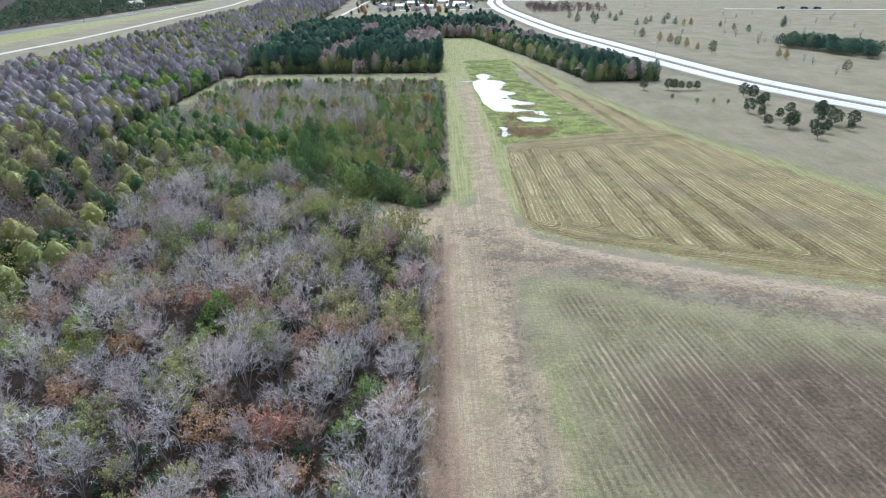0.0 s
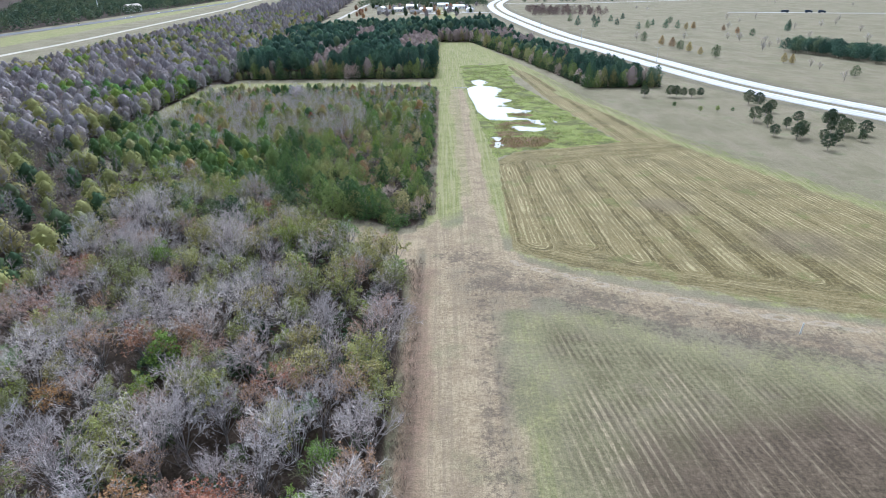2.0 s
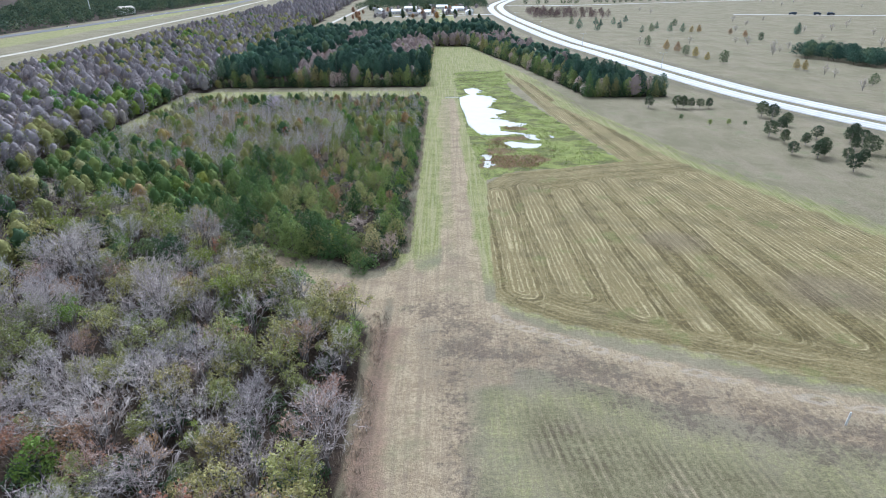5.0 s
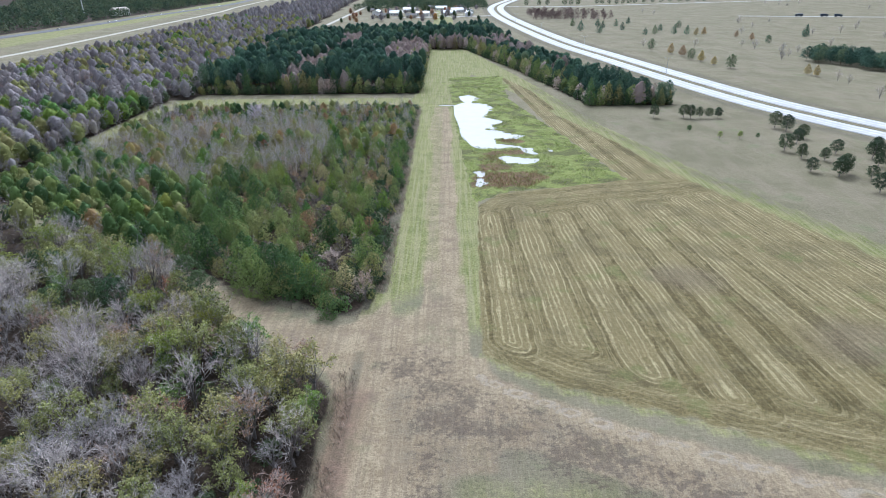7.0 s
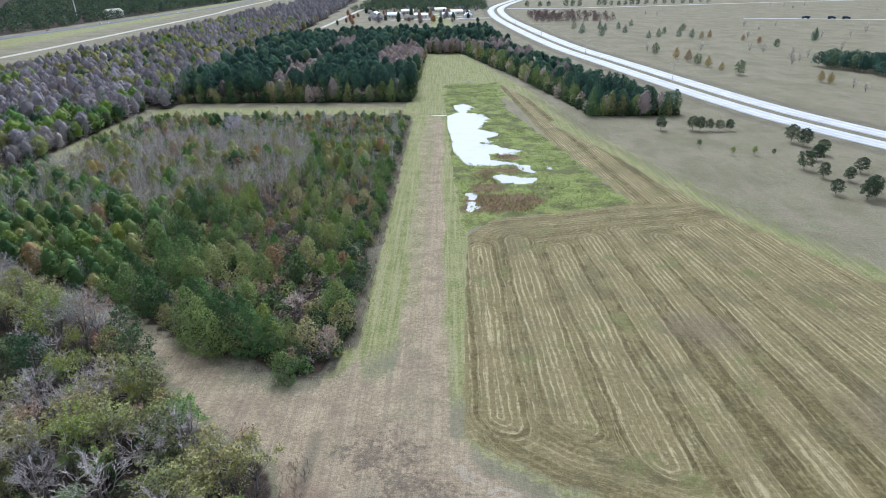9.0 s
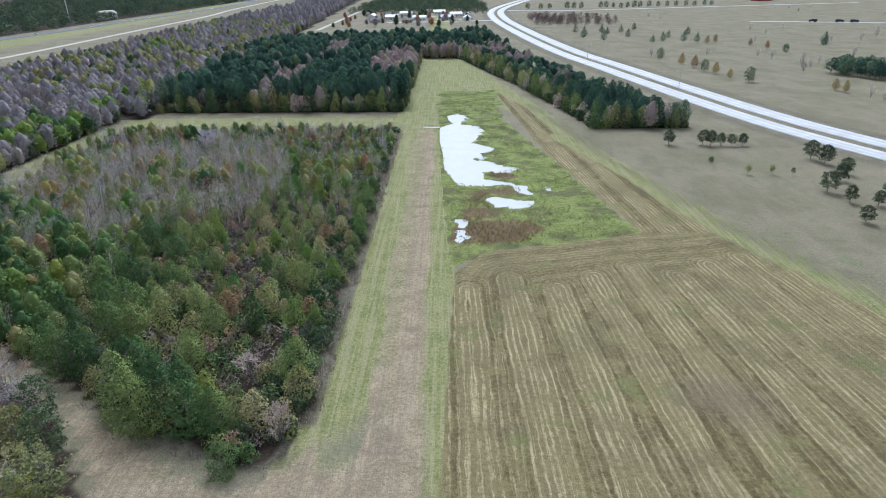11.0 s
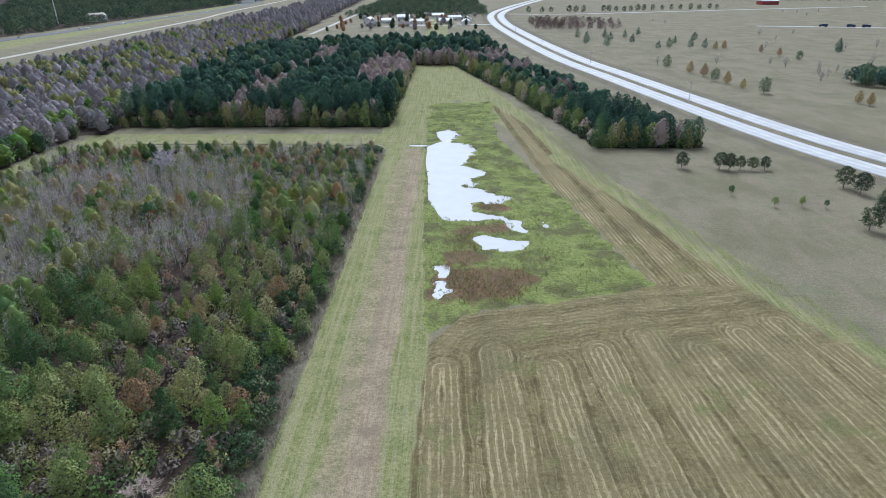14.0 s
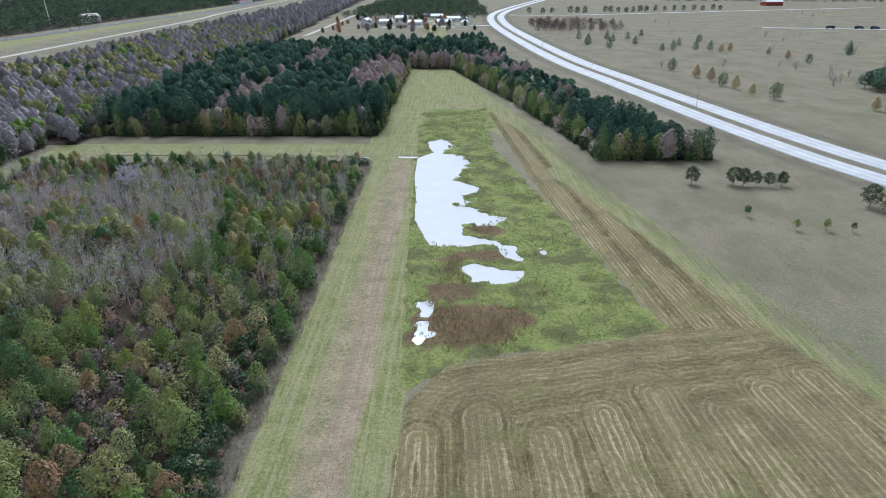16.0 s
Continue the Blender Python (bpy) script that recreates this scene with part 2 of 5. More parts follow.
    # pale gravel
    gravel = n.mix(fuzz, (0.42, 0.39, 0.33), (0.58, 0.55, 0.48))
    col = n.mix(mask("gravel", 0.15, 0.25), col, gravel)
    n.bump(n.math("ADD", fine, n.math("MULTIPLY", grit, 0.5)), 0.7, 0.3)
    return n.done(scaled(n, col, speck))


MAT_GROUND = ground_material()
# pale base colour adds to the mirrored sky, so the water looks white
water_n = Nodes("sky_pale_water", 0.03, 1.0)
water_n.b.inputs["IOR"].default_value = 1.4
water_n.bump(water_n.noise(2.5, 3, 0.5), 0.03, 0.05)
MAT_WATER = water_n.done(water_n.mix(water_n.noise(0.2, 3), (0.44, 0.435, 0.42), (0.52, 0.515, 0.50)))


def concrete_material():
    n = Nodes("road_concrete", 0.7, 0.35)
    a, b = n.noise(0.15, 5, 0.6), n.noise(3.0, 5, 0.7)
    col = n.mix(n.step(a, 0.35, 0.65), (0.52, 0.51, 0.49), (0.62, 0.61, 0.59))
    lane = n.math("ABSOLUTE", n.math("SUBTRACT", n.math("FRACT", n.attr("across")), 0.5))
    col = n.mix(n.math("MULTIPLY", n.step(lane, 0.1, 0.3), 0.3), col, (0.24, 0.235, 0.22))
    col = n.mix(n.math("MULTIPLY", n.step(b, 0.5, 0.75), 0.3), col, (0.32, 0.31, 0.295))
    return n.done(col)


MAT_ROAD = concrete_material()
MAT_ASPHALT = plain("worn_asphalt", (0.16, 0.16, 0.165), 0.9, 0.2)
MAT_BARK = plain("grey_bark", (0.23, 0.21, 0.20), 0.9, 0.1, 0.3, 3.0)
MAT_PINE_BARK = plain("brown_pine_bark", (0.13, 0.09, 0.065), 0.95, 0.1, 0.3, 3.0)
MAT_WHITE = plain("white_paint", (0.78, 0.78, 0.76), 0.5, 0.4, 0.06)
MAT_TAN_WALL = plain("pale_wall", (0.55, 0.50, 0.42), 0.8, 0.2, 0.1)
MAT_ROOF = plain("grey_roof", (0.22, 0.21, 0.20), 0.85, 0.2, 0.2)
MAT_RED = plain("red_roof", (0.32, 0.07, 0.06), 0.7, 0.3, 0.15)
MAT_STEEL = plain("galvanised_steel", (0.45, 0.46, 0.47), 0.45, 0.5, 0.1, 2.0, 0.6)
MAT_GLASS = plain("dark_glass", (0.03, 0.035, 0.04), 0.1, 0.6, 0.1)
MAT_TYRE = plain("rubber", (0.03, 0.03, 0.03), 0.9, 0.2, 0.1)

GREY = [(0.0, (0.42, 0.385, 0.38)), (0.35, (0.59, 0.55, 0.535)), (0.7, (0.50, 0.44, 0.42)), (1.0, (0.69, 0.63, 0.585))]
PINK = [(0.0, (0.56, 0.42, 0.37)), (0.5, (0.62, 0.50, 0.44)), (1.0, (0.50, 0.40, 0.33))]
OLIVE = [(0.0, (0.226, 0.246, 0.093)), (0.5, (0.345, 0.353, 0.127)), (1.0, (0.345, 0.299, 0.127))]
LIME = [(0.0, (0.231, 0.304, 0.058)), (0.5, (0.137, 0.263, 0.069)), (1.0, (0.326, 0.336, 0.069))]
RUST = [(0.0, (0.36, 0.16, 0.10)), (0.5, (0.33, 0.21, 0.14)), (1.0, (0.44, 0.26, 0.10))]
GREEN = [(0.0, (0.066, 0.120, 0.046)), (0.35, (0.105, 0.180, 0.062)), (0.7, (0.170, 0.250, 0.078)), (1.0, (0.280, 0.335, 0.105))]
PINE = [(0.0, (0.040, 0.084, 0.060)), (0.5, (0.070, 0.135, 0.090)), (0.85, (0.100, 0.178, 0.105)), (1.0, (0.170, 0.220, 0.115))]
OAK = [(0.0, (0.050, 0.080, 0.044)), (0.5, (0.072, 0.104, 0.052)), (1.0, (0.105, 0.130, 0.062))]
SCRUB = [(0.0, (0.050, 0.092, 0.048)), (0.5, (0.078, 0.132, 0.060)), (1.0, (0.135, 0.165, 0.080))]
FIRE = [(0.0, (0.30, 0.05, 0.04)), (1.0, (0.34, 0.08, 0.05))]
BRUSH = [(0.0, (0.20, 0.165, 0.145)), (0.6, (0.30, 0.245, 0.215)), (1.0, (0.25, 0.24, 0.13))]
SUBURB = [(0.0, (0.050, 0.082, 0.050)), (0.5, (0.080, 0.122, 0.066)), (1.0, (0.135, 0.160, 0.085))]
PLUM = [(0.0, (0.15, 0.105, 0.10)), (1.0, (0.25, 0.18, 0.165))]
PALE = [(0.0, (0.518, 0.464, 0.516)), (0.5, (0.648, 0.589, 0.635)), (1.0, (0.572, 0.491, 0.488))]
LEAF = [(0.0, (0.20, 0.27, 0.085)), (0.4, (0.29, 0.34, 0.115)), (0.75, (0.38, 0.40, 0.17)), (1.0, (0.46, 0.40, 0.20))]
AMBER = [(0.0, (0.335, 0.248, 0.162)), (0.4, (0.389, 0.243, 0.13)), (0.7, (0.41, 0.335, 0.119)), (1.0, (0.41, 0.324, 0.259))]
COLOURS = {"grey": GREY, "pink": PINK, "olive": OLIVE, "lime": LIME, "rust": RUST, "green": GREEN, "pine": PINE,
           "oak": OAK, "scrub": SCRUB, "fire": FIRE, "pale": PALE, "leaf": LEAF, "amber": AMBER, "plum": PLUM, "brush": BRUSH, "suburb": SUBURB}
TWIGS = ("grey", "pink", "pale", "brush")
MAT_LEAF = {k: foliage(k + "_foliage", v, through_light=0.0 if k in TWIGS else 0.15 if k == "pine" else 0.2) for k, v in COLOURS.items()}
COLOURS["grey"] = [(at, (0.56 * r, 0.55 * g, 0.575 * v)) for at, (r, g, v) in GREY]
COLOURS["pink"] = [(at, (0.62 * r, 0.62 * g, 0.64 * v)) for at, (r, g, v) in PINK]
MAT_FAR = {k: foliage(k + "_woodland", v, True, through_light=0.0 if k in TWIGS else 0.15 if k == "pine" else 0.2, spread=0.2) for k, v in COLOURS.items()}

# ---------------------------------------------------------------- mesh helpers


def mesh_of(name, verts, faces, material, smooth=False):
    me = bpy.data.meshes.new(name)
    me.from_pydata(verts, [], faces)
    me.materials.append(material)
    if smooth:
        me.shade_smooth()
    return me


def tri_mesh(name, verts, tris, material, attributes=()):
    """A mesh from arrays of corners and triangles, with float attributes on its corners."""
    me = bpy.data.meshes.new(name)
    verts, tris = np.asarray(verts, np.float32), np.asarray(tris, np.int32)
    me.vertices.add(len(verts))
    me.vertices.foreach_set("co", verts.ravel())
    me.loops.add(tris.size)
    me.loops.foreach_set("vertex_index", tris.ravel())
    me.polygons.add(len(tris))
    me.polygons.foreach_set("loop_start", np.arange(0, tris.size, tris.shape[1], dtype=np.int32))
    me.update(calc_edges=True)
    for key, values in attributes:
        me.attributes.new(key, "FLOAT", "POINT").data.foreach_set("value", np.asarray(values, np.float32))
    me.materials.append(material)
    return me


def part(name, bm, material, parent, label=""):
    me = bpy.data.meshes.new(name)
    bm.to_mesh(me)
    bm.free()
    me.materials.append(material)
    ob = new(name, me)
    ob.parent = parent
    return tagged(ob, label) if label else ob


def box(bm, x0, x1, y0, y1, z0, z1, bevel=0.0):
    made = bmesh.ops.create_cube(bm, size=1.0, matrix=Matrix.LocRotScale(
        ((x0 + x1) / 2, (y0 + y1) / 2, (z0 + z1) / 2), None, (x1 - x0, y1 - y0, z1 - z0)))
    if bevel:
        edges = list({e for v in made["verts"] for e in v.link_edges})
        bmesh.ops.bevel(bm, geom=edges, offset=bevel, segments=2, affect="EDGES")
    return bm


def rod(bm, a, b, r0, r1, sides=8):
    a, b = Vector(a), Vector(b)
    turn = (b - a).to_track_quat("Z", "Y").to_matrix().to_4x4()
    bmesh.ops.create_cone(bm, cap_ends=True, segments=sides, radius1=r0, radius2=r1, depth=(b - a).length,
                          matrix=Matrix.Translation((a + b) / 2) @ turn)
    return bm


def thing(name, label, category, group=""):
    return tagged(new(name), label, category, group)


# ---------------------------------------------------------------- the plan
smooth = lambda v, lo, hi: (lambda k: k * k * (3 - 2 * k))(np.clip((v - lo) / (hi - lo), 0, 1))


def value_noise(x, y, size, seed=0):
    """Smooth noise from 0 to 1 on arrays of places."""
    r = np.random.RandomState(seed).rand(256, 256)
    u, v = np.asarray(x) / size + 57.3, np.asarray(y) / size + 31.7
    i, j = np.floor(u).astype(int), np.floor(v).astype(int)
    a, b = u - i, v - j
    a, b = a * a * (3 - 2 * a), b * b * (3 - 2 * b)
    at = lambda p, q: r[p % 256, q % 256]
    return (at(i, j) * (1 - a) + at(i + 1, j) * a) * (1 - b) + (at(i, j + 1) * (1 - a) + at(i + 1, j + 1) * a) * b


def rough_noise(x, y, size, seed=0):
    return (value_noise(x, y, size, seed) + 0.5 * value_noise(x, y, size / 2.1, seed + 1)
            + 0.25 * value_noise(x, y, size / 4.3, seed + 2)) / 1.75 - 0.5


def inside(x, y, corners):
    """Signed distance to a polygon, positive inside."""
    x, y = np.asarray(x, float), np.asarray(y, float)
    near, odd = np.full(x.shape, 1e9), np.zeros(x.shape, bool)
    for (ax, ay), (bx, by) in zip(corners, corners[1:] + corners[:1]):
        k = np.clip(((x - ax) * (bx - ax) + (y - ay) * (by - ay)) / ((bx - ax) ** 2 + (by - ay) ** 2), 0, 1)
        near = np.minimum(near, np.hypot(x - ax - k * (bx - ax), y - ay - k * (by - ay)))
        if ay != by:
            odd ^= ((ay > y) != (by > y)) & (x < ax + (y - ay) / (by - ay) * (bx - ax))
    return np.where(odd, near, -near)


def beside(x, y, points):
    """Distance to a line of points."""
    near = np.full(np.shape(x), 1e9)
    for (ax, ay), (bx, by) in zip(points, points[1:]):
        k = np.clip(((x - ax) * (bx - ax) + (y - ay) * (by - ay)) / ((bx - ax) ** 2 + (by - ay) ** 2), 0, 1)
        near = np.minimum(near, np.hypot(x - ax - k * (bx - ax), y - ay - k * (by - ay)))
    return near


def curve_through(points, step=8.0):
    """Points along a Catmull-Rom curve."""
    p = [np.array(q, float) for q in points]
    p = [2 * p[0] - p[1], *p, 2 * p[-1] - p[-2]]
    out = []
    for a, b, c, d in zip(p, p[1:], p[2:], p[3:]):
        for k in np.linspace(0, 1, max(2, int(np.hypot(*(c - b)) / step)), endpoint=False):
            out.append(0.5 * (2 * b + (c - a) * k + (2 * a - 5 * b + 4 * c - d) * k * k + (3 * b - a - 3 * c + d) * k ** 3))
    return np.array([*out, p[-2]])


HIGHWAY = curve_through([(420, -60), (300, 95), (222, 225), (191, 284), (173, 328), (164, 358), (154, 404), (134, 514),
                         (116.5, 616), (100, 800), (91, 990), (101, 1180), (148, 1400), (238, 1720), (420, 2300)])
POND = [(20.6, 369), (26.3, 375), (30.5, 366), (28.7, 359), (27, 353), (31.3, 350.4), (34.2, 341.7), (34.7, 331), (31.1, 321), (35.9, 316.6),
        (40.9, 313), (36.3, 306), (31.5, 297), (37.2, 294.8), (40.6, 290), (44.4, 286), (39.6, 283.5), (34, 282.5), (33.5, 277), (38, 273.5),
        (42.4, 274), (43.2, 268), (40.6, 269.5), (28.2, 269.2), (25.6, 270.6), (22.7, 277.7), (20.2, 286.3), (19.4, 306), (17.9, 324), (17.7, 346), (22.5, 354)]
PUDDLES = [[(32.3, 257), (35.8, 259.4), (43, 256.8), (47.4, 256.2), (45, 250), (41.7, 247.8), (38, 250), (34.1, 250)], [(23.6, 241), (26, 242), (26.2, 236), (23.8, 235.2)],
           [(23.6, 234.4), (26.3, 235), (26.4, 230), (23.8, 229.6)], [(23.8, 228.4), (25.2, 228.6), (25.1, 225.2), (23.8, 225.6)],
           [(50.2, 270.7), (54.2, 268), (53, 263.5), (50.9, 264.5)], [(42.6, 270), (46.8, 268.5), (46, 262), (43.4, 262.4)]]
MARSH = [(22.5, 211), (30, 220), (44, 224), (61, 228), (70.5, 232), (65, 261), (57, 304), (46, 357), (47, 436), (16, 425),
         (17.5, 335), (19.5, 282), (21, 238)]
FIELD = [(20.5, 138), (33, 129.5), (48.6, 123), (72, 112), (150, 86), (131, 150), (112, 188), (93, 236), (68, 315),
         (60, 380), (46, 437), (57, 304), (65, 261), (70.5, 232), (44, 224), (30, 220), (23, 210)]
SOUTH = [(16, 112), (26, 113), (42, 106), (57, 100), (81, 92), (150, 70), (150, 0), (12, 0), (14, 60)]
BAND = [(28, 572), (50, 450), (71, 345), (77, 300), (95, 235), (113, 188), (131, 150), (160, 80)]
gap_north = lambda x: 149 + 0.60 * np.maximum(-8 - x, 0) + 0.11 * np.maximum(x + 6, 0) ** 2
gap_south = lambda x: np.minimum(136 + 0.72 * np.maximum(-11 - x, 0) + 0.45 * np.maximum(-21 - x, 0), gap_north(x) - 3.0) - 0.19 * np.maximum(x + 10, 0) ** 2

HIGH_LINE = [tuple(p) for p in HIGHWAY[::4]]
order = np.argsort(HIGHWAY[:, 1])
highway_x = lambda y: np.interp(y, HIGHWAY[order, 1], HIGHWAY[order, 0])
belt_east = lambda y: np.interp(y, [338, 370, 430, 500, 560, 700], [125, 112, 99, 85, 68, 52])
belt_west = lambda y: np.interp(y, [338, 374, 450, 561, 600], [82, 76, 60, 30, 20])


def wood_a(x, y):
    """The old bare wood south and west of the clearing path."""
    return ((x < -3.7 + 3 * rough_noise(x, y, 9, 61)) & (y < gap_south(x) - 2.5) & (x > -268) & (y > 20)) | (
        (x < np.where(y > 364, -119 - 0.06 * (y - 364), -129)) & (x > -268 - 0.02 * (y - 400)) & (y >= 150) & (y < 1750))


def wood_b(x, y):
    return (x > -119) & (x < -0.2) & (y > gap_north(x) + 1.5) & (y < 341)


def wood_c(x, y):
    return (x > -117 - 0.06 * (y - 364)) & (y > 378) & (y < 672 + 0.25 * x) & ((x < -0.5) | (y > 571)) & (x < belt_east(y))


def belt(x, y):
    return (y > 342) & (y <= 571) & (x > belt_west(y) + 1) & (x < belt_east(y))


# ---------------------------------------------------------------- ground


def steps(*spans):
    out = [spans[0][0]]
    for start, end, first, last in spans:
        here, width = start, first
        n = max(1, round((end - start) / ((first + last) / 2)))
        w = np.linspace(first, last, n)
        out.extend(start + np.cumsum(w) * (end - start) / w.sum())
    return np.array(out)


GX = steps((-5000, -800, 800, 60), (-800, -150, 20, 8), (-150, -12, 6, 2), (-12, 16, 1, 1), (16, 56, 0.7, 0.7), (56, 80, 1.6, 1.6), (80, 190, 1.8, 5),
           (190, 500, 5, 15), (500, 5000, 30, 700))
GY = steps((-5000, -100, 900, 40), (-100, 45, 20, 2), (45, 225, 2.4, 2.0), (225, 375, 1.0, 1.0), (375, 385, 1.2, 1.2), (385, 600, 1.6, 4), (600, 1400, 6, 20),
           (1400, 5000, 40, 700))


def build_ground():
    x, y = np.meshgrid(GX, GY)
    x, y = x.ravel(), y.ravel()
    ragged = rough_noise(x, y, 14, 3) * 9
    frill = rough_noise(x, y, 4, 9) * 3
    finger = rough_noise(x, y * 0.8 + 0.25 * x, 6.0, 29) * 6 * smooth(x + 0.07 * (y - 280), 26, 35) + (rough_noise(x, y * 1.6, 3.2, 31) - 0.03) * 6 * smooth(x + 0.07 * (y - 280), 27, 36)
    pond = inside(x, y, POND) + finger + ragged * 0.35 * smooth(x, 19, 30) + frill * 1.0 * smooth(x, 17, 25)
    for pool in PUDDLES:
        pond = np.maximum(pond, inside(x, y, pool) + frill * 1.6 - 0.3)
    pond = np.where(np.hypot((x - 39.5) / 5.0, (y - 279.8) / 3.0) + ragged * 0.12 < 1, np.minimum(pond, -0.6), pond)
    creek = 1.0 - np.abs(y - 347.5 - 2.5 * smooth(-x, 0, 60)) + frill * 0.3
    creek = np.where((x < 18) & (x > -104), creek, -5)
    wet = np.maximum(pond, np.where(x > 10, creek - 0.1, creek - 0.6))
    z = -0.45 * smooth(wet, -0.9, 1.1)
    z = z + 0.12 * rough_noise(x, y, 22, 40) * smooth(-wet, 0.5, 5)
    z = z - 0.15 * smooth(3.5 - beside(x, y, [(36, 560), (58, 450), (79, 345), (84, 300), (103, 235), (121, 188), (140, 150)]), 0, 3)
    masks = {}
    spot = lambda cx, cy, rx, ry: 1 - np.hypot((x - cx) / rx, (y - cy) / ry)
    masks["mud"] = smooth(wet, -0.6, 0.5)
    marsh = inside(x, y, MARSH) + frill * 0.9 + ragged * 2.2 * smooth(y, 360, 400)
    masks["marsh"] = smooth(marsh, -0.7, 0.7)
    reed = np.maximum.reduce([spot(36, 233, 11, 8), spot(31, 247, 5, 5), spot(52, 245.5, 5, 2.5), spot(27, 261, 4, 3.5), spot(40, 264, 9, 2.5)])
    reed = np.maximum(reed, 1 - np.hypot((x - 38.5) / 5, (y - 279.5) / 3))
    masks["reed"] = np.clip(smooth(reed + ragged * 0.3 + frill * 0.3, 0.0, 0.7), 0, 0.8) * masks["marsh"]
    field = inside(x, y, FIELD)
    verge = beside(x, y, [(66, 330), (78, 290), (92, 236), (110, 189), (128, 151), (150, 95)])
    masks["mown"] = smooth(field + frill * 0.4, -1.0, 1.0) * (1 - masks["marsh"]) * (1 - 0.75 * smooth(4.2 - verge + ragged * 0.4, -1.5, 1.5))
    south = inside(x, y, SOUTH)
    masks["soil"] = 0.95 * smooth(south + ragged * 1.1, -1.0, 15.0)
    masks["plum"] = np.clip(np.maximum.reduce([spot(56, 66, 32, 25), 0.8 * spot(65, 167, 15, 11), 0.7 * spot(90, 140, 20, 14), 0.7 * spot(92, 48, 34, 26), 0.7 * spot(38, 38, 18, 16)]) * 1.2 + ragged * 0.09 + rough_noise(x, y, 34, 66) * 0.7, 0, 1)
    masks["straw"] = smooth(np.maximum(spot(27, 79, 9, 17), 0.8 * spot(40, 84, 7, 9)) + ragged * 0.06, 0.0, 0.7)
    lane = [(20, 132), (24, 129), (40, 119.5), (62, 110), (87, 100.5), (150, 78)]
    masks["lane"] = np.minimum(beside(x, y, lane), 12)
    strip = (x > -2.5) * smooth(21.8 - x, -0.8, 0.8)
    masks["turf"] = np.maximum.reduce([
        0.46 * smooth(south + ragged * 1.2, -5, 3),
        0.8 * smooth(3.0 - np.abs(x - 21.5), 0, 2) * (y > 150) * (y < 226),
        strip * smooth(y + ragged * 3, 130, 172) * (0.95 - 0.35 * smooth(-np.abs(x - 13), -5.5, -3.0)),
        0.9 * smooth(spot(85, 111, 8, 4) + ragged * 0.1, 0, 0.5),
        0.85 * smooth(inside(x, y, [(-129, 205), (-119, 205), (-119, 345), (-129, 345)]), -1, 2),
        smooth(3.2 - np.abs(y - 357) / 3.4, 0.1, 0.9) * smooth(x, -128, -120) * (x < 15) * 0.9,
        0.85 * smooth(inside(x, y, [(-3, 372), (16, 372), (30, 440), (60, 345), (80, 300), (64, 400), (30, 572), (-4, 572)]), -1, 1),
        0.95 * smooth(4.6 - beside(x, y, [(66, 330), (78, 290), (92, 236), (110, 189), (128, 151), (150, 95)]), -1.6, 1.4),
        0.62 * smooth(2.6 - beside(x, y, [(20.5, 138), (33, 129), (48, 122.5), (72, 111.5), (110, 98)]), 0, 2),
        0.65 * smooth(4.0 - np.abs(x - 17.5), 0, 3.5) * (y < 105) * smooth(ragged, -2, 3),
        smooth(inside(x, y, [(-440, 500), (-385, 500), (-392, 900), (-425, 1400), (-455, 1900), (-500, 1900), (-455, 1100)]), -4, 6) * 0.85])
    masks["dry"] = np.maximum.reduce([
        strip * smooth(np.where(x < 9.5, 172, 192) - y + ragged * 4, 0, 36) * np.where(y > 138, smooth(18.8 - x, -0.8, 0.8), np.where(y > 112, 1.0, smooth(15 - x + ragged, -4, 4))) * (0.68 + 0.33 * smooth(-np.abs(x - 6), -7, -2)),
        strip * smooth(y, 150, 165) * smooth(4.6 - np.abs(x - 13 + 0.012 * (y - 200)) + ragged * 0.4, -1.6, 1.8) * smooth(345 - y, 0, 4) * (0.52 + 0.28 * smooth(2.2 - np.abs(x - 15.2), -1, 1)),
        smooth(inside(x, y, [(-3, 152), (13, 146), (24, 132), (40, 122), (62, 113), (150, 82), (150, 72), (81, 91), (57, 101), (42, 107), (26, 115), (12, 117), (-3, 110)]), -1, 2) * 0.8,
        smooth(gap_north(x) - y, 0, 2) * smooth(y - gap_south(x), 0, 2) * (x < 4) * (x > -95) * 0.8,
        smooth(2.0 - np.abs(y - 352.5), 0, 1.6) * (x > -115) * (x < 10) * 0.55])
    masks["weed"] = np.maximum.reduce([
        smooth(3.2 - beside(x, y, BAND) + ragged * 0.7, -3.0, 3.0) * 0.5 * smooth(430 - y, 0, 60),
        0.9 * wood_b(x, y),
        0.6 * smooth(beside(x, y, HIGH_LINE), 13, 15) * smooth(27 - beside(x, y, HIGH_LINE), 0, 8),
        0.5 * smooth(1.6 - beside(x, y, HIGH_LINE), 0, 1.2),
        0.36 * smooth(7.0 - beside(x, y, [(10, 125), (14, 112), (27, 119), (42, 109), (57, 102), (84, 93), (140, 72)]), -2, 2.5),
        0.42 * smooth(2.5 - np.abs(x - 13.5), 0, 2) * (y < 100),
        0.55 * smooth(2.4 - np.abs(x + 0.5), 0, 2) * (y < 140),
        smooth(2.6 - np.abs(x - 0.5), 0, 1.5) * (y > 160) * (y < 342) * 0.75])
    masks["clod"] = np.maximum(smooth(7 - beside(x, y, [(9, 138), (14, 124), (27, 119), (42, 109), (57, 102), (84, 93), (140, 72)]), -4, 5),
                               0.9 * smooth(3.5 - np.abs(x - 11.5), -2, 3) * (y < 125)) * smooth(150 - y, 0, 15)
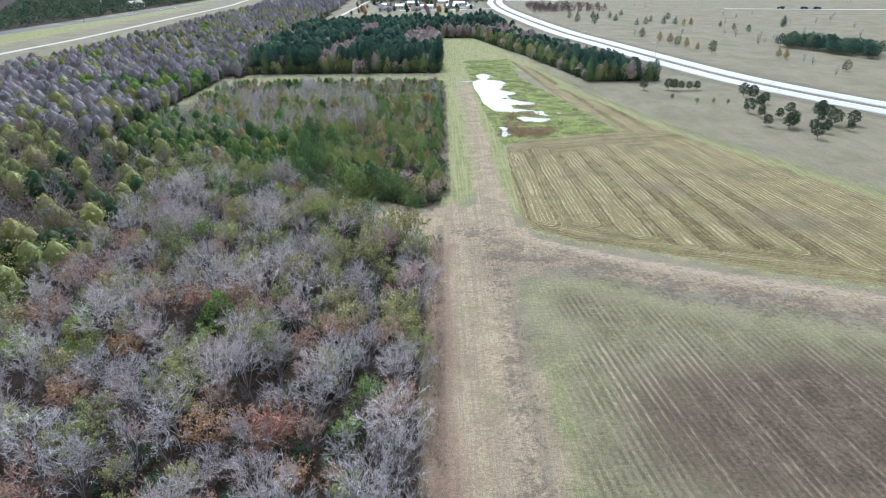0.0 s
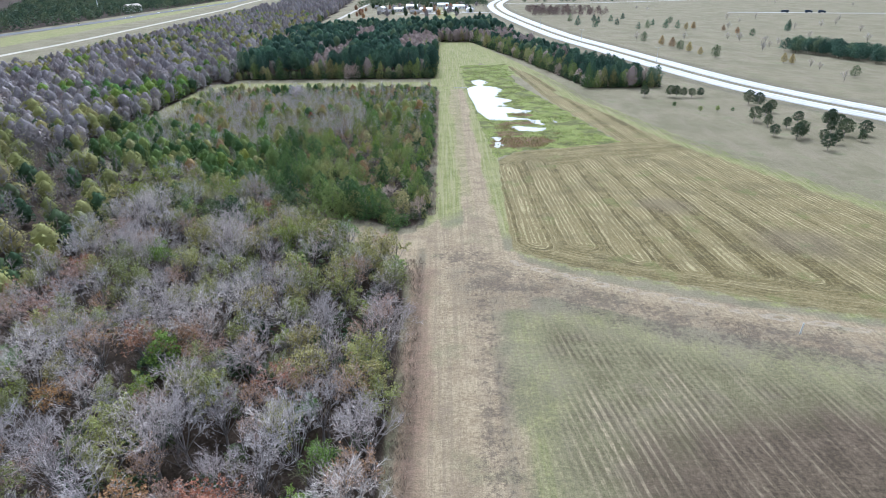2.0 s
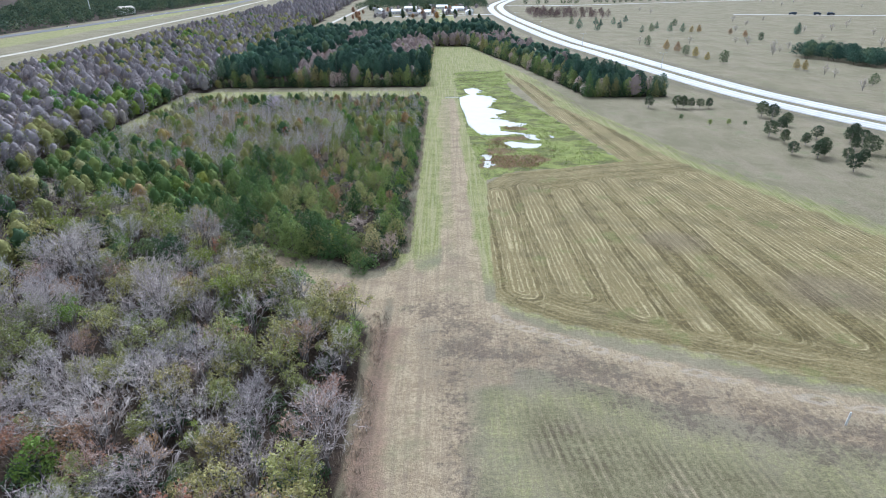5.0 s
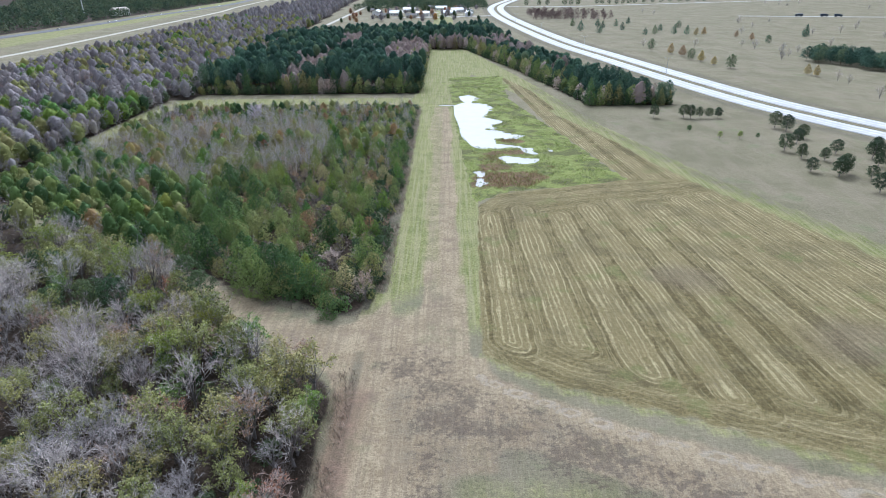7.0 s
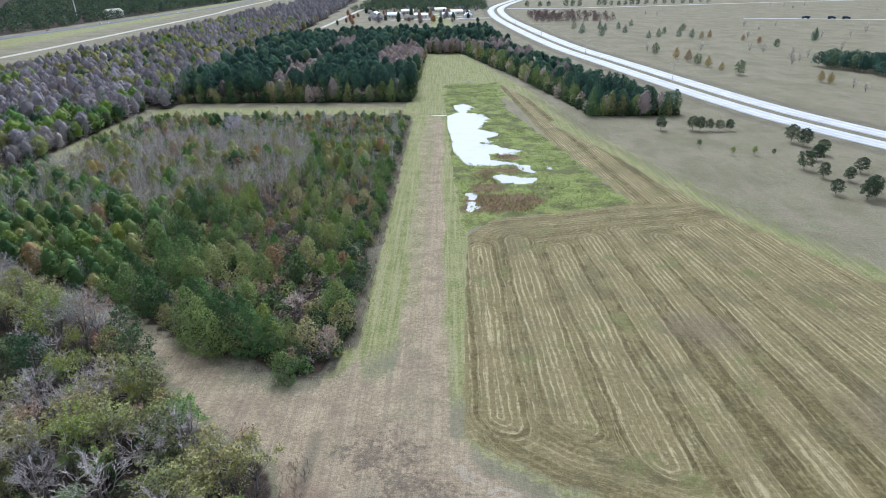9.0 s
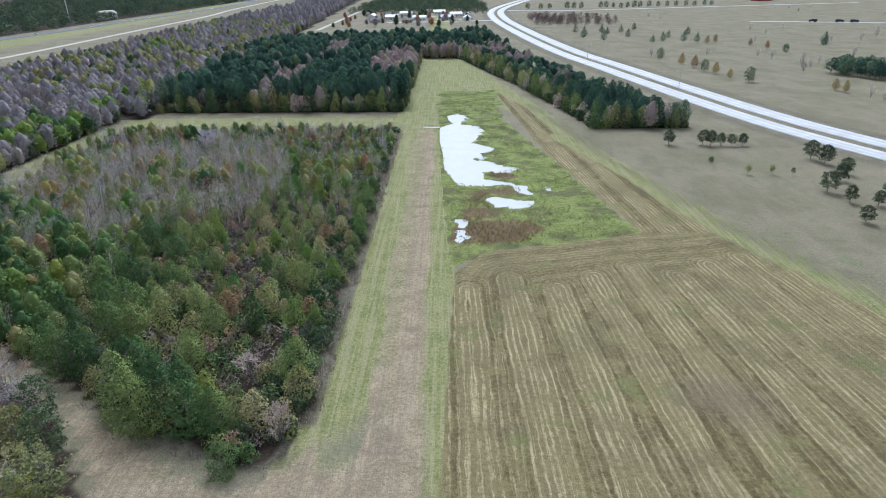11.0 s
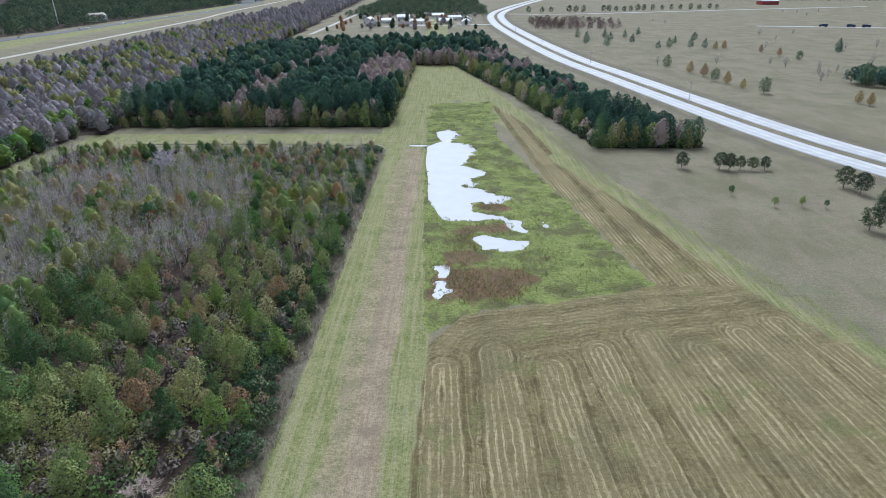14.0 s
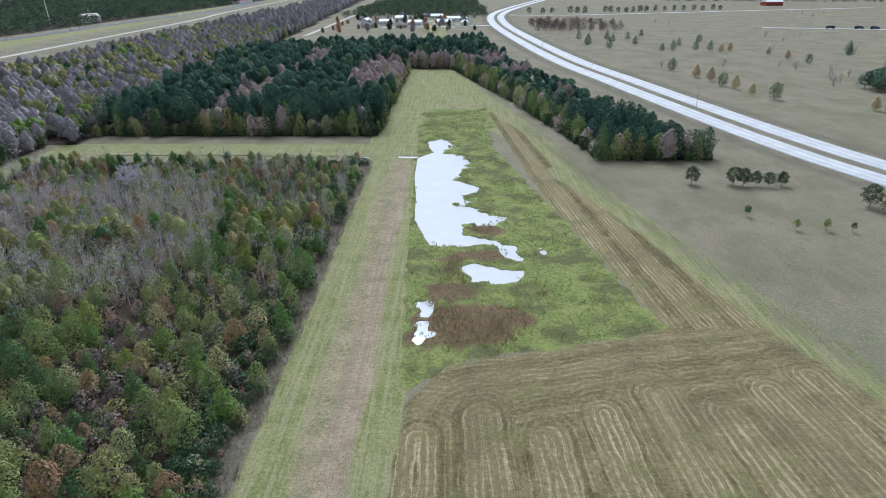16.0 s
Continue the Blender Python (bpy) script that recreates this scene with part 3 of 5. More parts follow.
    masks["russet"] = 0.62 * smooth(3.4 - np.abs(x + 0.6) + ragged * 0.5, -1.5, 2.5) * smooth(136 - y, 0, 10) * (y > 30)
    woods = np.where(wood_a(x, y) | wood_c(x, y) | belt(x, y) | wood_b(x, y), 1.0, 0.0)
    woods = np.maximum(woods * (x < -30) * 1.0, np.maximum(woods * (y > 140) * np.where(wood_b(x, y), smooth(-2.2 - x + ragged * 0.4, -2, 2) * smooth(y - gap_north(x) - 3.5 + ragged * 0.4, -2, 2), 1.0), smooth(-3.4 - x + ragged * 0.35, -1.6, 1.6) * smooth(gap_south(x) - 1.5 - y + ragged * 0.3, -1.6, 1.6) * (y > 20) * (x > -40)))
    # the shade-darkened floor of the woods, laid under the suburb trees too
    masks["shaded_litter"] = np.maximum(woods, 0.9 * (x < -464) * (y > 450) * (x > -1500) * (y < 2400))
    masks["gravel"] = np.maximum.reduce([
        smooth(3.0 - np.abs(x + 131), -2, 2) * (y > 818) * 0.9 * (y < 1500),
        0.6 * smooth(inside(x, y, [(-100, 915), (55, 905), (50, 1120), (-110, 1120)]), 0, 20) * smooth(ragged, -1, 2)])
    nx, ny = len(GX), len(GY)
    i = np.arange(nx * ny).reshape(ny, nx)
    quads = np.stack([i[:-1, :-1], i[:-1, 1:], i[1:, 1:], i[1:, :-1]], -1).reshape(-1, 4)
    me = tri_mesh("ground", np.stack([x, y, z], -1), quads, MAT_GROUND, list(masks.items()))
    me.shade_smooth()
    tagged(new("ground", me), "flat mown grassland with stubble rows, worn tracks and marsh", "ground", kind="structure")


build_ground()
# part of the sky's reflection is in this water's base colour
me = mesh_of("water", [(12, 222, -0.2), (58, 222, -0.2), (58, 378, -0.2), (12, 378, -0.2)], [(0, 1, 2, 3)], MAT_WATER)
tagged(new("water", me), "shallow rainwater pond, the bright sky's reflection partly put into its pale colour", "pond", kind="structure")
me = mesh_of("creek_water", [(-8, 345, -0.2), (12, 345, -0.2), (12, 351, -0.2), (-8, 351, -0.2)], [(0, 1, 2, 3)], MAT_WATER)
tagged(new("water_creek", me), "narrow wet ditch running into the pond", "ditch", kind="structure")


def ribbon(name, points, left, right, z, material, label, category, thick=0.12):
    """A road slab along points, from left to right of them."""
    p = np.asarray(points, float)
    d = np.gradient(p, axis=0)
    d /= np.hypot(d[:, 0], d[:, 1])[:, None]
    side = np.stack([d[:, 1], -d[:, 0]], -1)
    rows = [left, left + (right - left) / 3, left + 2 * (right - left) / 3, right]
    tops = [np.c_[p + side * o, np.full(len(p), z)] for o in rows]
    low = [np.c_[p + side * o, np.full(len(p), z - thick)] for o in (left, right)]
    allv = np.concatenate([low[0], *tops, low[1]])
    n, k = len(p), 6
    i = np.arange(n - 1)
    quads = np.concatenate([np.stack([r * n + i, (r + 1) * n + i, (r + 1) * n + i + 1, r * n + i + 1], -1) for r in range(k - 1)])
    across = np.repeat([0, 0, 1, 2, 3, 3], n).astype(float)
    me = tri_mesh(name, allv, quads[:, ::-1], material, [("across", across)])
    return tagged(new(name, me), label, category, kind="structure")


LEVEE = curve_through([(-338, 330), (-345, 488), (-342, 603), (-350, 830), (-360, 1100), (-381, 1290), (-414, 1860), (-450, 2400)], 20)
ribbon("track_levee", LEVEE, -3.5, 3.5, 0.12, plain("pale_gravel", (0.50, 0.46, 0.38), 0.9, 0.1, 0.15, 1.0), "pale gravel track along the levee", "track")
ribbon("road_near", HIGHWAY, -13.2, -2.4, 0.14, MAT_ROAD, "pale concrete highway carriageway curving past the fields", "road")
ribbon("road_far", HIGHWAY, 2.4, 13.6, 0.14, MAT_ROAD, "pale concrete highway carriageway beyond the grass median", "road")

# ---------------------------------------------------------------- trees


class Soup:
    """Triangles of a tree's part."""

    def __init__(self):
        self.v, self.f, self.n = [], [], 0

    def add(self, v, f):
        self.v.append(np.asarray(v, float)), self.f.append(np.asarray(f, int) + self.n)
        self.n += len(v)

    def tube(self, a, b, r0, r1, sides=4):
        a, b = np.asarray(a, float), np.asarray(b, float)
        w = b - a
        w /= np.linalg.norm(w) + 1e-9
        u = np.cross(w, (0.3, 0.9, 0.2))
        u /= np.linalg.norm(u)
        k = np.cross(w, u)
        ang = np.arange(sides) * 2 * np.pi / sides
        ring = np.cos(ang)[:, None] * u + np.sin(ang)[:, None] * k
        i, j = np.arange(sides), (np.arange(sides) + 1) % sides
        if self.n:  # grow out of the nearest wood so far
            old = np.concatenate(self.v)
            near = np.argsort(((old - a) ** 2).sum(1))[:2]
            self.f.append(np.array([[near[0], near[1], self.n]]))
        self.add(np.concatenate([a + ring * r0, b + ring * r1]),
                 np.concatenate([np.stack([i, j, j + sides], -1), np.stack([i, j + sides, i + sides], -1)]))

    def slivers(self, a, b, width, rng):
        """Thin tapering twigs from a to b."""
        a, b = np.atleast_2d(a), np.atleast_2d(b)
        w = b - a
        u = np.cross(w, rng.normal(size=a.shape))
        u *= (width / 2) / (np.linalg.norm(u, axis=1, keepdims=True) + 1e-9)
        n = len(a)
        i = np.arange(n)
        self.add(np.concatenate([a - u, a + u, b]), np.stack([i, i + n, i + 2 * n], -1))

    def leaves(self, c, size, rng, up=0.5, out=None, wild=0.4):
        """Small pointed leaf sprays at the places c."""
        n = len(c)
        nor = rng.normal(size=(n, 3)) * wild + (0, 0, up)
        if out is not None:
            nor += out
        nor /= np.linalg.norm(nor, axis=1, keepdims=True) + 1e-9
        u = np.cross(nor, rng.normal(size=(n, 3)))
        u /= np.linalg.norm(u, axis=1, keepdims=True) + 1e-9
        k = np.cross(nor, u)
        s = size * rng.uniform(0.6, 1.3, (n, 1))
        i = np.arange(n)
        self.add(np.concatenate([c - u * s * 0.7 - k * s * 0.6, c + u * s * 0.7 - k * s * 0.6, c + k * s * 1.1 - nor * s * 0.3]),
                 np.stack([i, i + n, i + 2 * n], -1))

    def arrays(self):
        return np.concatenate(self.v), np.concatenate(self.f)


def bent(d, rng, much, lift=0.0):
    d = d + rng.normal(size=3) * much + (0, 0, lift)
    return d / np.linalg.norm(d)


def bare_shape(seed, h=11.0, radius=3.4, tufts=40, each=6, twigs=4, width=0.04, limbs=8):
    """Trunk with limbs fanning up and out, boughs and fine twigs on them, and the places of the twigs' ends."""
    rng = np.random.RandomState(seed)
    wood, fine = Soup(), Soup()
    fork = h * rng.uniform(0.12, 0.2)
    top = np.array([rng.uniform(-0.3, 0.3), rng.uniform(-0.3, 0.3), fork])
    wood.tube((0, 0, -0.3), top, 0.2, 0.14, 5)
    arcs = []
    for i in range(limbs):
        az, lean = i * 2.399 + rng.uniform(-0.35, 0.35), np.sqrt((i + 0.3) / limbs) * rng.uniform(0.75, 1.0)
        end = top + np.array([np.cos(az) * radius * lean * 0.82, np.sin(az) * radius * lean * 0.82,
                              (h * 0.9 - fork) * (1 - 0.55 * lean ** 2) * rng.uniform(0.82, 1.0)])
        bow = top + (end - top) * (0.62, 0.62, 0.45) + rng.normal(size=3) * 0.2
        at = lambda k, bow=bow, end=end: top * (1 - k) ** 2 + bow * 2 * k * (1 - k) + end * k * k
        arcs.append(at)
        for k0, k1, r0, r1 in ((0, 0.4, 0.08, 0.055), (0.4, 0.75, 0.055, 0.03), (0.75, 1, 0.03, 0.01)):
            wood.tube(at(k0), at(k1), r0, r1, 3)
    a, b, wide, tips = [], [], [], []
    for i in range(tufts):
        at = arcs[i % limbs]
        k = 0.28 + 0.72 * np.sqrt((i // limbs + rng.uniform(0.2, 1.0)) / (tufts // limbs + 1))
        p = at(k)
        run = at(min(1, k + 0.05)) - at(k - 0.1)
        run /= np.linalg.norm(run)
        away = np.array([p[0], p[1], 0]) / radius
        d = bent(run * 0.7 + away * 0.6, rng, 0.5, 0.12)
        q = p + d * radius * rng.uniform(0.24, 0.5) * (1.35 - 0.5 * k)
        a.extend((p, p)), b.extend((q, q)), wide.extend((1.7, 1.7))
        for _ in range(each):
            s = p + (q - p) * rng.uniform(0.25, 1.0)
            d2 = bent(d, rng, 0.5, 0.12)
            e = s + d2 * radius * rng.uniform(0.14, 0.28)
            a.append(s), b.append(e), wide.append(1.25)
            for _ in range(twigs):
                s2 = s + (e - s) * rng.uniform(0.2, 1.0)
                e2 = s2 + bent(d2, rng, 0.45, 0.1) * radius * rng.uniform(0.07, 0.16)
                a.append(s2), b.append(e2), wide.append(1.0), tips.append(e2)
    fine.slivers(np.array(a), np.array(b), width * np.array(wide)[:, None], rng)
    return wood, fine, np.array(tips), rng


def lumpy_shape(seed, h, radius, low, lumps, each, leaf, profile, lump=0.8, trunk=0.12):
    """Trunk with a crown of leaf sprays gathered in lumps over a profile of radius by height."""
    rng = np.random.RandomState(seed)
    wood, crown = Soup(), Soup()
    wood.tube((0, 0, -0.3), (rng.uniform(-0.15, 0.15), rng.uniform(-0.15, 0.15), h * 0.55), trunk, trunk * 0.6, 5)
    wood.tube((0, 0, h * 0.5), (0, 0, h * 0.93), trunk * 0.6, 0.02, 3)
    cs, outs = [], []
    for i in range(lumps):
        k = (i + rng.uniform(0, 1)) / lumps
        z = low + (h - low) * k
        r = radius * profile(k) * rng.uniform(0.55, 1.0)
        az = i * 2.399 + rng.uniform(-0.4, 0.4)
        c = np.array([np.cos(az) * r, np.sin(az) * r, z])
        if i % 3 == 0:
            wood.tube((0, 0, max(0.2, z - r * 0.5)), c, 0.04, 0.012, 3)
        d = rng.normal(size=(each, 3))
        d /= np.linalg.norm(d, axis=1, keepdims=True)
        d[:, 2] = np.abs(d[:, 2]) * 0.9 - 0.25
        cs.append(c + d * lump * rng.uniform(0.6, 1.1, (each, 1)) * rng.uniform(0.75, 1.25))
        outs.append(d * 1.0)
    crown.leaves(np.concatenate(cs), leaf, rng, 0.35, np.concatenate(outs))
    return wood, crown


def crown_shape(seed, h, radius, low, count, leaf, profile, trunk=0.12, lobes=0.2, depth=0.4, core=0.0):
    """Trunk with a close crown of leaf sprays over an uneven envelope, its radius by height given by a profile."""
    rng = np.random.RandomState(seed)
    wood, crown = Soup(), Soup()
    wood.tube((0, 0, -0.3), (rng.uniform(-0.1, 0.1), rng.uniform(-0.1, 0.1), h * 0.55), trunk, trunk * 0.6, 5)
    wood.tube((0, 0, h * 0.5), (0, 0, h * 0.93), trunk * 0.6, 0.02, 3)
    for i in range(5):
        z, az = low + (h - low) * (0.1 + 0.15 * i), i * 2.4
        r = radius * profile(0.1 + 0.15 * i) * 0.7
        wood.tube((0, 0, z - r * 0.3), (np.cos(az) * r, np.sin(az) * r, z + r * 0.3), 0.04, 0.012, 3)
    ks = np.linspace(0.0, 1.0, 60)
    width = np.array([profile(k) for k in ks])
    fill = np.cumsum(width + 0.15)
    k = np.interp(rng.uniform(0, fill[-1], count), fill, ks)
    az = rng.uniform(0, 2 * np.pi, count)
    p1, p2, p3 = rng.uniform(0, 6.28, 3)
    swell = 1 + lobes * (0.6 * np.sin(3 * az + p1 + 7 * k) + 0.5 * np.sin(5 * az + p2 - 13 * k) + 0.5 * np.sin(2 * az + p3 + 19 * k))
    r = radius * np.interp(k, ks, width) * swell * (1 - depth * rng.uniform(0, 1, count) ** 2)
    side = np.stack([np.cos(az), np.sin(az), np.zeros(count)], -1)
    if core:  # the close inner mass of the crown
        ring, tier = 9, 6
        a0, k0 = np.meshgrid(np.arange(ring) * 2 * np.pi / ring, np.linspace(0.03, 0.94, tier))
        a0, k0 = a0.ravel() + k0.ravel() * 2, k0.ravel()
        s0 = 1 + lobes * (0.6 * np.sin(3 * a0 + p1 + 7 * k0) + 0.5 * np.sin(5 * a0 + p2 - 13 * k0) + 0.5 * np.sin(2 * a0 + p3 + 19 * k0))
        r0 = radius * np.interp(k0, ks, width) * s0 * core * rng.uniform(0.72, 1.2, len(k0))
        v = np.stack([np.cos(a0) * r0, np.sin(a0) * r0, low + (h - low) * k0], -1)
        g = np.arange(ring * tier).reshape(tier, ring)
        lo, hi = g[:-1], g[1:]
        lo1, hi1 = np.roll(lo, -1, 1), np.roll(hi, -1, 1)
        top = np.full(ring, ring * tier)
        f = np.concatenate([np.stack([lo, lo1, hi1], -1).reshape(-1, 3), np.stack([lo, hi1, hi], -1).reshape(-1, 3), np.stack([g[-1], np.roll(g[-1], -1), top], -1)])
        crown.add(np.concatenate([v, [(0, 0, low + (h - low) * 0.98)]]), f)
    c = side * r[:, None] + np.stack([0 * k, 0 * k, low + (h - low) * k * (0.97 + 0.04 * swell)], -1)
    crown.leaves(c, leaf, rng, 0.55, side * 0.75, 0.28)
    return wood, crown


FLAME = lambda k: (1 - k ** 1.5) ** 0.75 * (0.75 + 0.25 * min(1, k * 4)) + 0.03
DOME = lambda k: max(0.05, 1 - (2 * k - 0.75) ** 2 * 0.62) ** 0.5 * (0.9 if k < 0.9 else 0.6)
ROUND = lambda k: (1 - k ** 2.4) ** 0.6 * (0.72 + 0.28 * min(1, k * 3)) + 0.03
HEAD = lambda k: max(0.03, 1 - (2 * k - 0.9) ** 2 * 0.95) ** 0.5
PINE_FORM = lambda k: (0.75 + 0.5 * k) * (1 - k ** 3) + 0.12


def make_tree(name, wood, parts, label, bark=MAT_BARK, category="tree", group=""):
    root = thing(name, label, category, group)
    for key, soup, material in (("trunk", wood, bark), *parts):
        v, f = soup.arrays()
        ob = new(key, tri_mesh(key, v, f, material))
        ob.parent = root
    return root


def far_of(parts):
    """Joined arrays of a light tree for distant woods, with its materials' numbers."""
    v, f, m, n = [], [], [], 0
    for k, soup in enumerate(parts):
        a, b = soup.arrays()
        v.append(a), f.append(b + n), m.append(np.full(len(b), k))
        n += len(a)
    return np.concatenate(v), np.concatenate(f), np.concatenate(m)


def scatter(name, label, shapes, places, materials, category="trees"):
    """One joined mesh of many trees that nobody could count. places: x, y, z, scale, height factor, shape."""
    if not len(places):
        return
    rng = np.random.RandomState(len(places))
    vs, fs, ms, ts, n = [], [], [], [], 0
    places = np.asarray(places, float)
    for k, (v, f, m) in enumerate(shapes):
        rows = places[places[:, 5].astype(int) == k]
        if not len(rows):
            continue
        a = rng.uniform(0, 6.283, len(rows))
        c, s = np.cos(a)[:, None], np.sin(a)[:, None]
        x = (v[None, :, 0] * c - v[None, :, 1] * s) * rows[:, 3:4] + rows[:, 0:1]
        y = (v[None, :, 0] * s + v[None, :, 1] * c) * rows[:, 3:4] + rows[:, 1:2]
        z = v[None, :, 2] * rows[:, 4:5] + rows[:, 2:3]
        vs.append(np.stack([x, y, z], -1).reshape(-1, 3))
        fs.append((f[None] + (np.arange(len(rows)) * len(v))[:, None, None]).reshape(-1, 3) + n)
        ms.append(np.tile(m, len(rows)))
        ts.append(np.repeat(rng.uniform(0, 1, len(rows)), len(v)))
        n += len(vs[-1])
    me = tri_mesh(name, np.concatenate(vs), np.concatenate(fs), materials[0], [("tone", np.concatenate(ts))])
    for extra in materials[1:]:
        me.materials.append(extra)
    me.polygons.foreach_set("material_index", np.concatenate(ms).astype(np.int32))
    return tagged(new(name, me), label, category, kind="stuff")


def spots(x0, x1, y0, y1, gap, seed, ok):
    """Jittered places, gap metres apart, where ok(x, y)."""
    rng = np.random.RandomState(seed)
    gx, gy = np.meshgrid(np.arange(x0, x1, gap), np.arange(y0, y1, gap * 0.87))
    gx = gx + (np.arange(len(gx)) % 2)[:, None] * gap / 2
    gx, gy = gx + rng.uniform(-0.4, 0.4, gx.shape) * gap, gy + rng.uniform(-0.4, 0.4, gy.shape) * gap
    keep = ok(gx, gy)
    return np.stack([gx[keep], gy[keep]], -1), rng


def plant(protos, rows, rng, spread=(0.8, 1.2)):
    """Things at the rows (x, y, proto). The prototypes stand at their first places."""
    used = set()
    for x, y, k in rows:
        k = int(k)
        if k not in used:
            used.add(k)
            protos[k].matrix_basis = pose(x, y, 0, 0, 0, rng.uniform(0, 360))
            continue
        s = rng.uniform(*spread)
        copy_thing(protos[k], Matrix.LocRotScale((x, y, 0), Euler((rng.uniform(-0.05, 0.05), rng.uniform(-0.05, 0.05), rng.uniform(0, 6.28))),
                                                 (s * rng.uniform(0.92, 1.1), s * rng.uniform(0.92, 1.1), s)))
    for k, p in enumerate(protos):
        if k not in used:
            for o in (*p.children_recursive, p):
                bpy.data.objects.remove(o)


WOOD_GROUP = "trees of the old wood"
old_wood = []
for seed in range(4):
    w, fine, tips, rng = bare_shape(10 + seed, (10.0, 11.5, 8.0, 9.5)[seed], (3.5, 4.4, 2.6, 3.2)[seed], (56, 76, 40, 50)[seed], 6, 4, 0.034, (9, 12, 7, 8)[seed])
    old_wood.append(make_tree("bare_tree", w, [("crown", fine, MAT_LEAF["grey"])],
                              "leafless grey deciduous tree standing in dense woodland", group=WOOD_GROUP))
for seed in range(2):
    w, fine, tips, rng = bare_shape(20 + seed, (9.0, 8.0)[seed], (3.3, 2.8)[seed], 50, 6, 5, 0.032)
    lf = Soup()
    lf.leaves(tips[rng.rand(len(tips)) < 0.25], 0.13, rng)
    old_wood.append(make_tree("bare_tree", w, [("crown", fine, MAT_LEAF["pink"]), ("foliage", lf, MAT_LEAF["rust"])],
                              "nearly bare pinkish-brown tree with a few dry leaves", group=WOOD_GROUP))
for seed, tint, share, words in ((30, "olive", 0.9, "thinly leaved olive-green tree in dense woodland"),
                                 (31, "olive", 0.6, "thinly leaved olive-green tree in dense woodland"),
                                 (32, "lime", 0.8, "yellow-green tree keeping its last leaves"),
                                 (33, "rust", 0.7, "tree with rust-red autumn leaves")):
    w, fine, tips, rng = bare_shape(seed, 8 + seed % 3, 3.0, 32, 4, 4, 0.034)
    lf = Soup()
    pick = tips[rng.rand(len(tips)) < share]
    lf.leaves(np.concatenate([pick + rng.normal(size=pick.shape) * s for s in (0.05, 0.25, 0.35)]), 0.15, rng)
    old_wood.append(make_tree("leafy_tree", w, [("crown", fine, MAT_LEAF["grey"]), ("foliage", lf, MAT_LEAF[tint])], words, group=WOOD_GROUP))
for seed, tint, words in ((35, "olive", "densely leaved olive-green tree in the wood"), (36, "scrub", "dark green evergreen tree in the bare wood"),
                          (37, "lime", "bright green tree among bare grey trees")):
    w, crown = lumpy_shape(seed, 8.0, 2.7, 1.5, 34, 38, 0.19, DOME, 0.9, 0.14)
    old_wood.append(make_tree("leafy_tree", w, [("crown", crown, MAT_LEAF[tint])], words, group=WOOD_GROUP))
shrubs = []
for seed in range(2):
    w, crown = lumpy_shape(60 + seed, 3.2, 1.9, 0.3, 16, 22, 0.23, DOME, 0.7, 0.05)
    shrubs.append(make_tree("shrub", w, [("foliage", crown, MAT_LEAF["scrub"])],
                            "dark green evergreen shrub under the trees", category="shrub", group="undergrowth"))

near_a = lambda x, y: wood_a(x, y) & (x > -80) & (y > 38) & (y < 185)
places, rng = spots(-80, 1, 38, 185, 4.7, 5, near_a)
KINDS_A = [0, 1, 2, 3, 4, 5, 6, 7, 8, 9]
odds = np.array([0.16, 0.14, 0.13, 0.15, 0.06, 0.06, 0.12, 0.11, 0.05, 0.03])
kinds = rng.choice(10, len(places), p=odds / odds.sum())
leafier = (places[:, 1] > 116 + 0.5 * (-5 - places[:, 0])) & (rng.rand(len(places)) < 0.6)
kinds[leafier] = rng.choice([6, 7, 8, 10, 11], leafier.sum())
LANDMARKS = np.array([(-25.6, 75.9, 1), (-6.4, 59.5, 1), (-51, 56.2, 1), (-61, 83.8, 12), (-52, 81, 9), (-19, 53.4, 9), (-15.2, 97.3, 1),
                      (-6, 103.5, 4), (-38, 93.6, 9), (-39.7, 90.4, 12), (-54.3, 158.2, 2), (-37.4, 154.6, 10)])
clear = (np.hypot(places[:, None, 0] - LANDMARKS[None, :, 0], places[:, None, 1] - LANDMARKS[None, :, 1]) > 3.6).all(1)
places, kinds = np.concatenate([LANDMARKS[:, :2], places[clear]]), np.concatenate([LANDMARKS[:, 2].astype(int), kinds[clear]])
plant(old_wood, np.c_[places, kinds], rng, (0.65, 1.38))
for seed in range(2):
    w, fine, tips, rng = bare_shape(64 + seed, 4.2, 2.3, 34, 5, 2, 0.05, 7)
    shrubs.append(make_tree("shrub", w, [("foliage", fine, MAT_LEAF["brush"])], "grey-brown twiggy bush under the trees", category="shrub", group="undergrowth"))
under, rng = spots(-46, 0, 45, 165, 4.7, 6, near_a)
plant(shrubs, np.c_[under, rng.choice(4, len(under), p=(0.22, 0.22, 0.28, 0.28))], rng, (0.6, 1.2))

# young wood
young = []
for seed, (h, r, tint, words) in enumerate((
        (10.0, 3.3, "green", "dense dark green young tree with a rounded crown"),
        (9.0, 2.9, "green", "dense dark green young tree with a rounded crown"),
        (8.0, 2.0, "green", "dense green young tree with a pointed crown"),
        (7.5, 2.0, "lime", "yellow-green young tree with a narrow crown"),
        (7.0, 2.3, "olive", "olive-green young tree with a rounded crown"))):
    w, crown = crown_shape(80 + seed, h, r * 1.2, 0.3, (2300, 2000, 1300, 1200, 1200)[seed], 0.2, ROUND if seed in (1, 4) else FLAME, 0.1, 0.3)
    young.append(make_tree("young_tree", w, [("crown", crown, MAT_LEAF[tint])], words, group="trees of the young wood"))
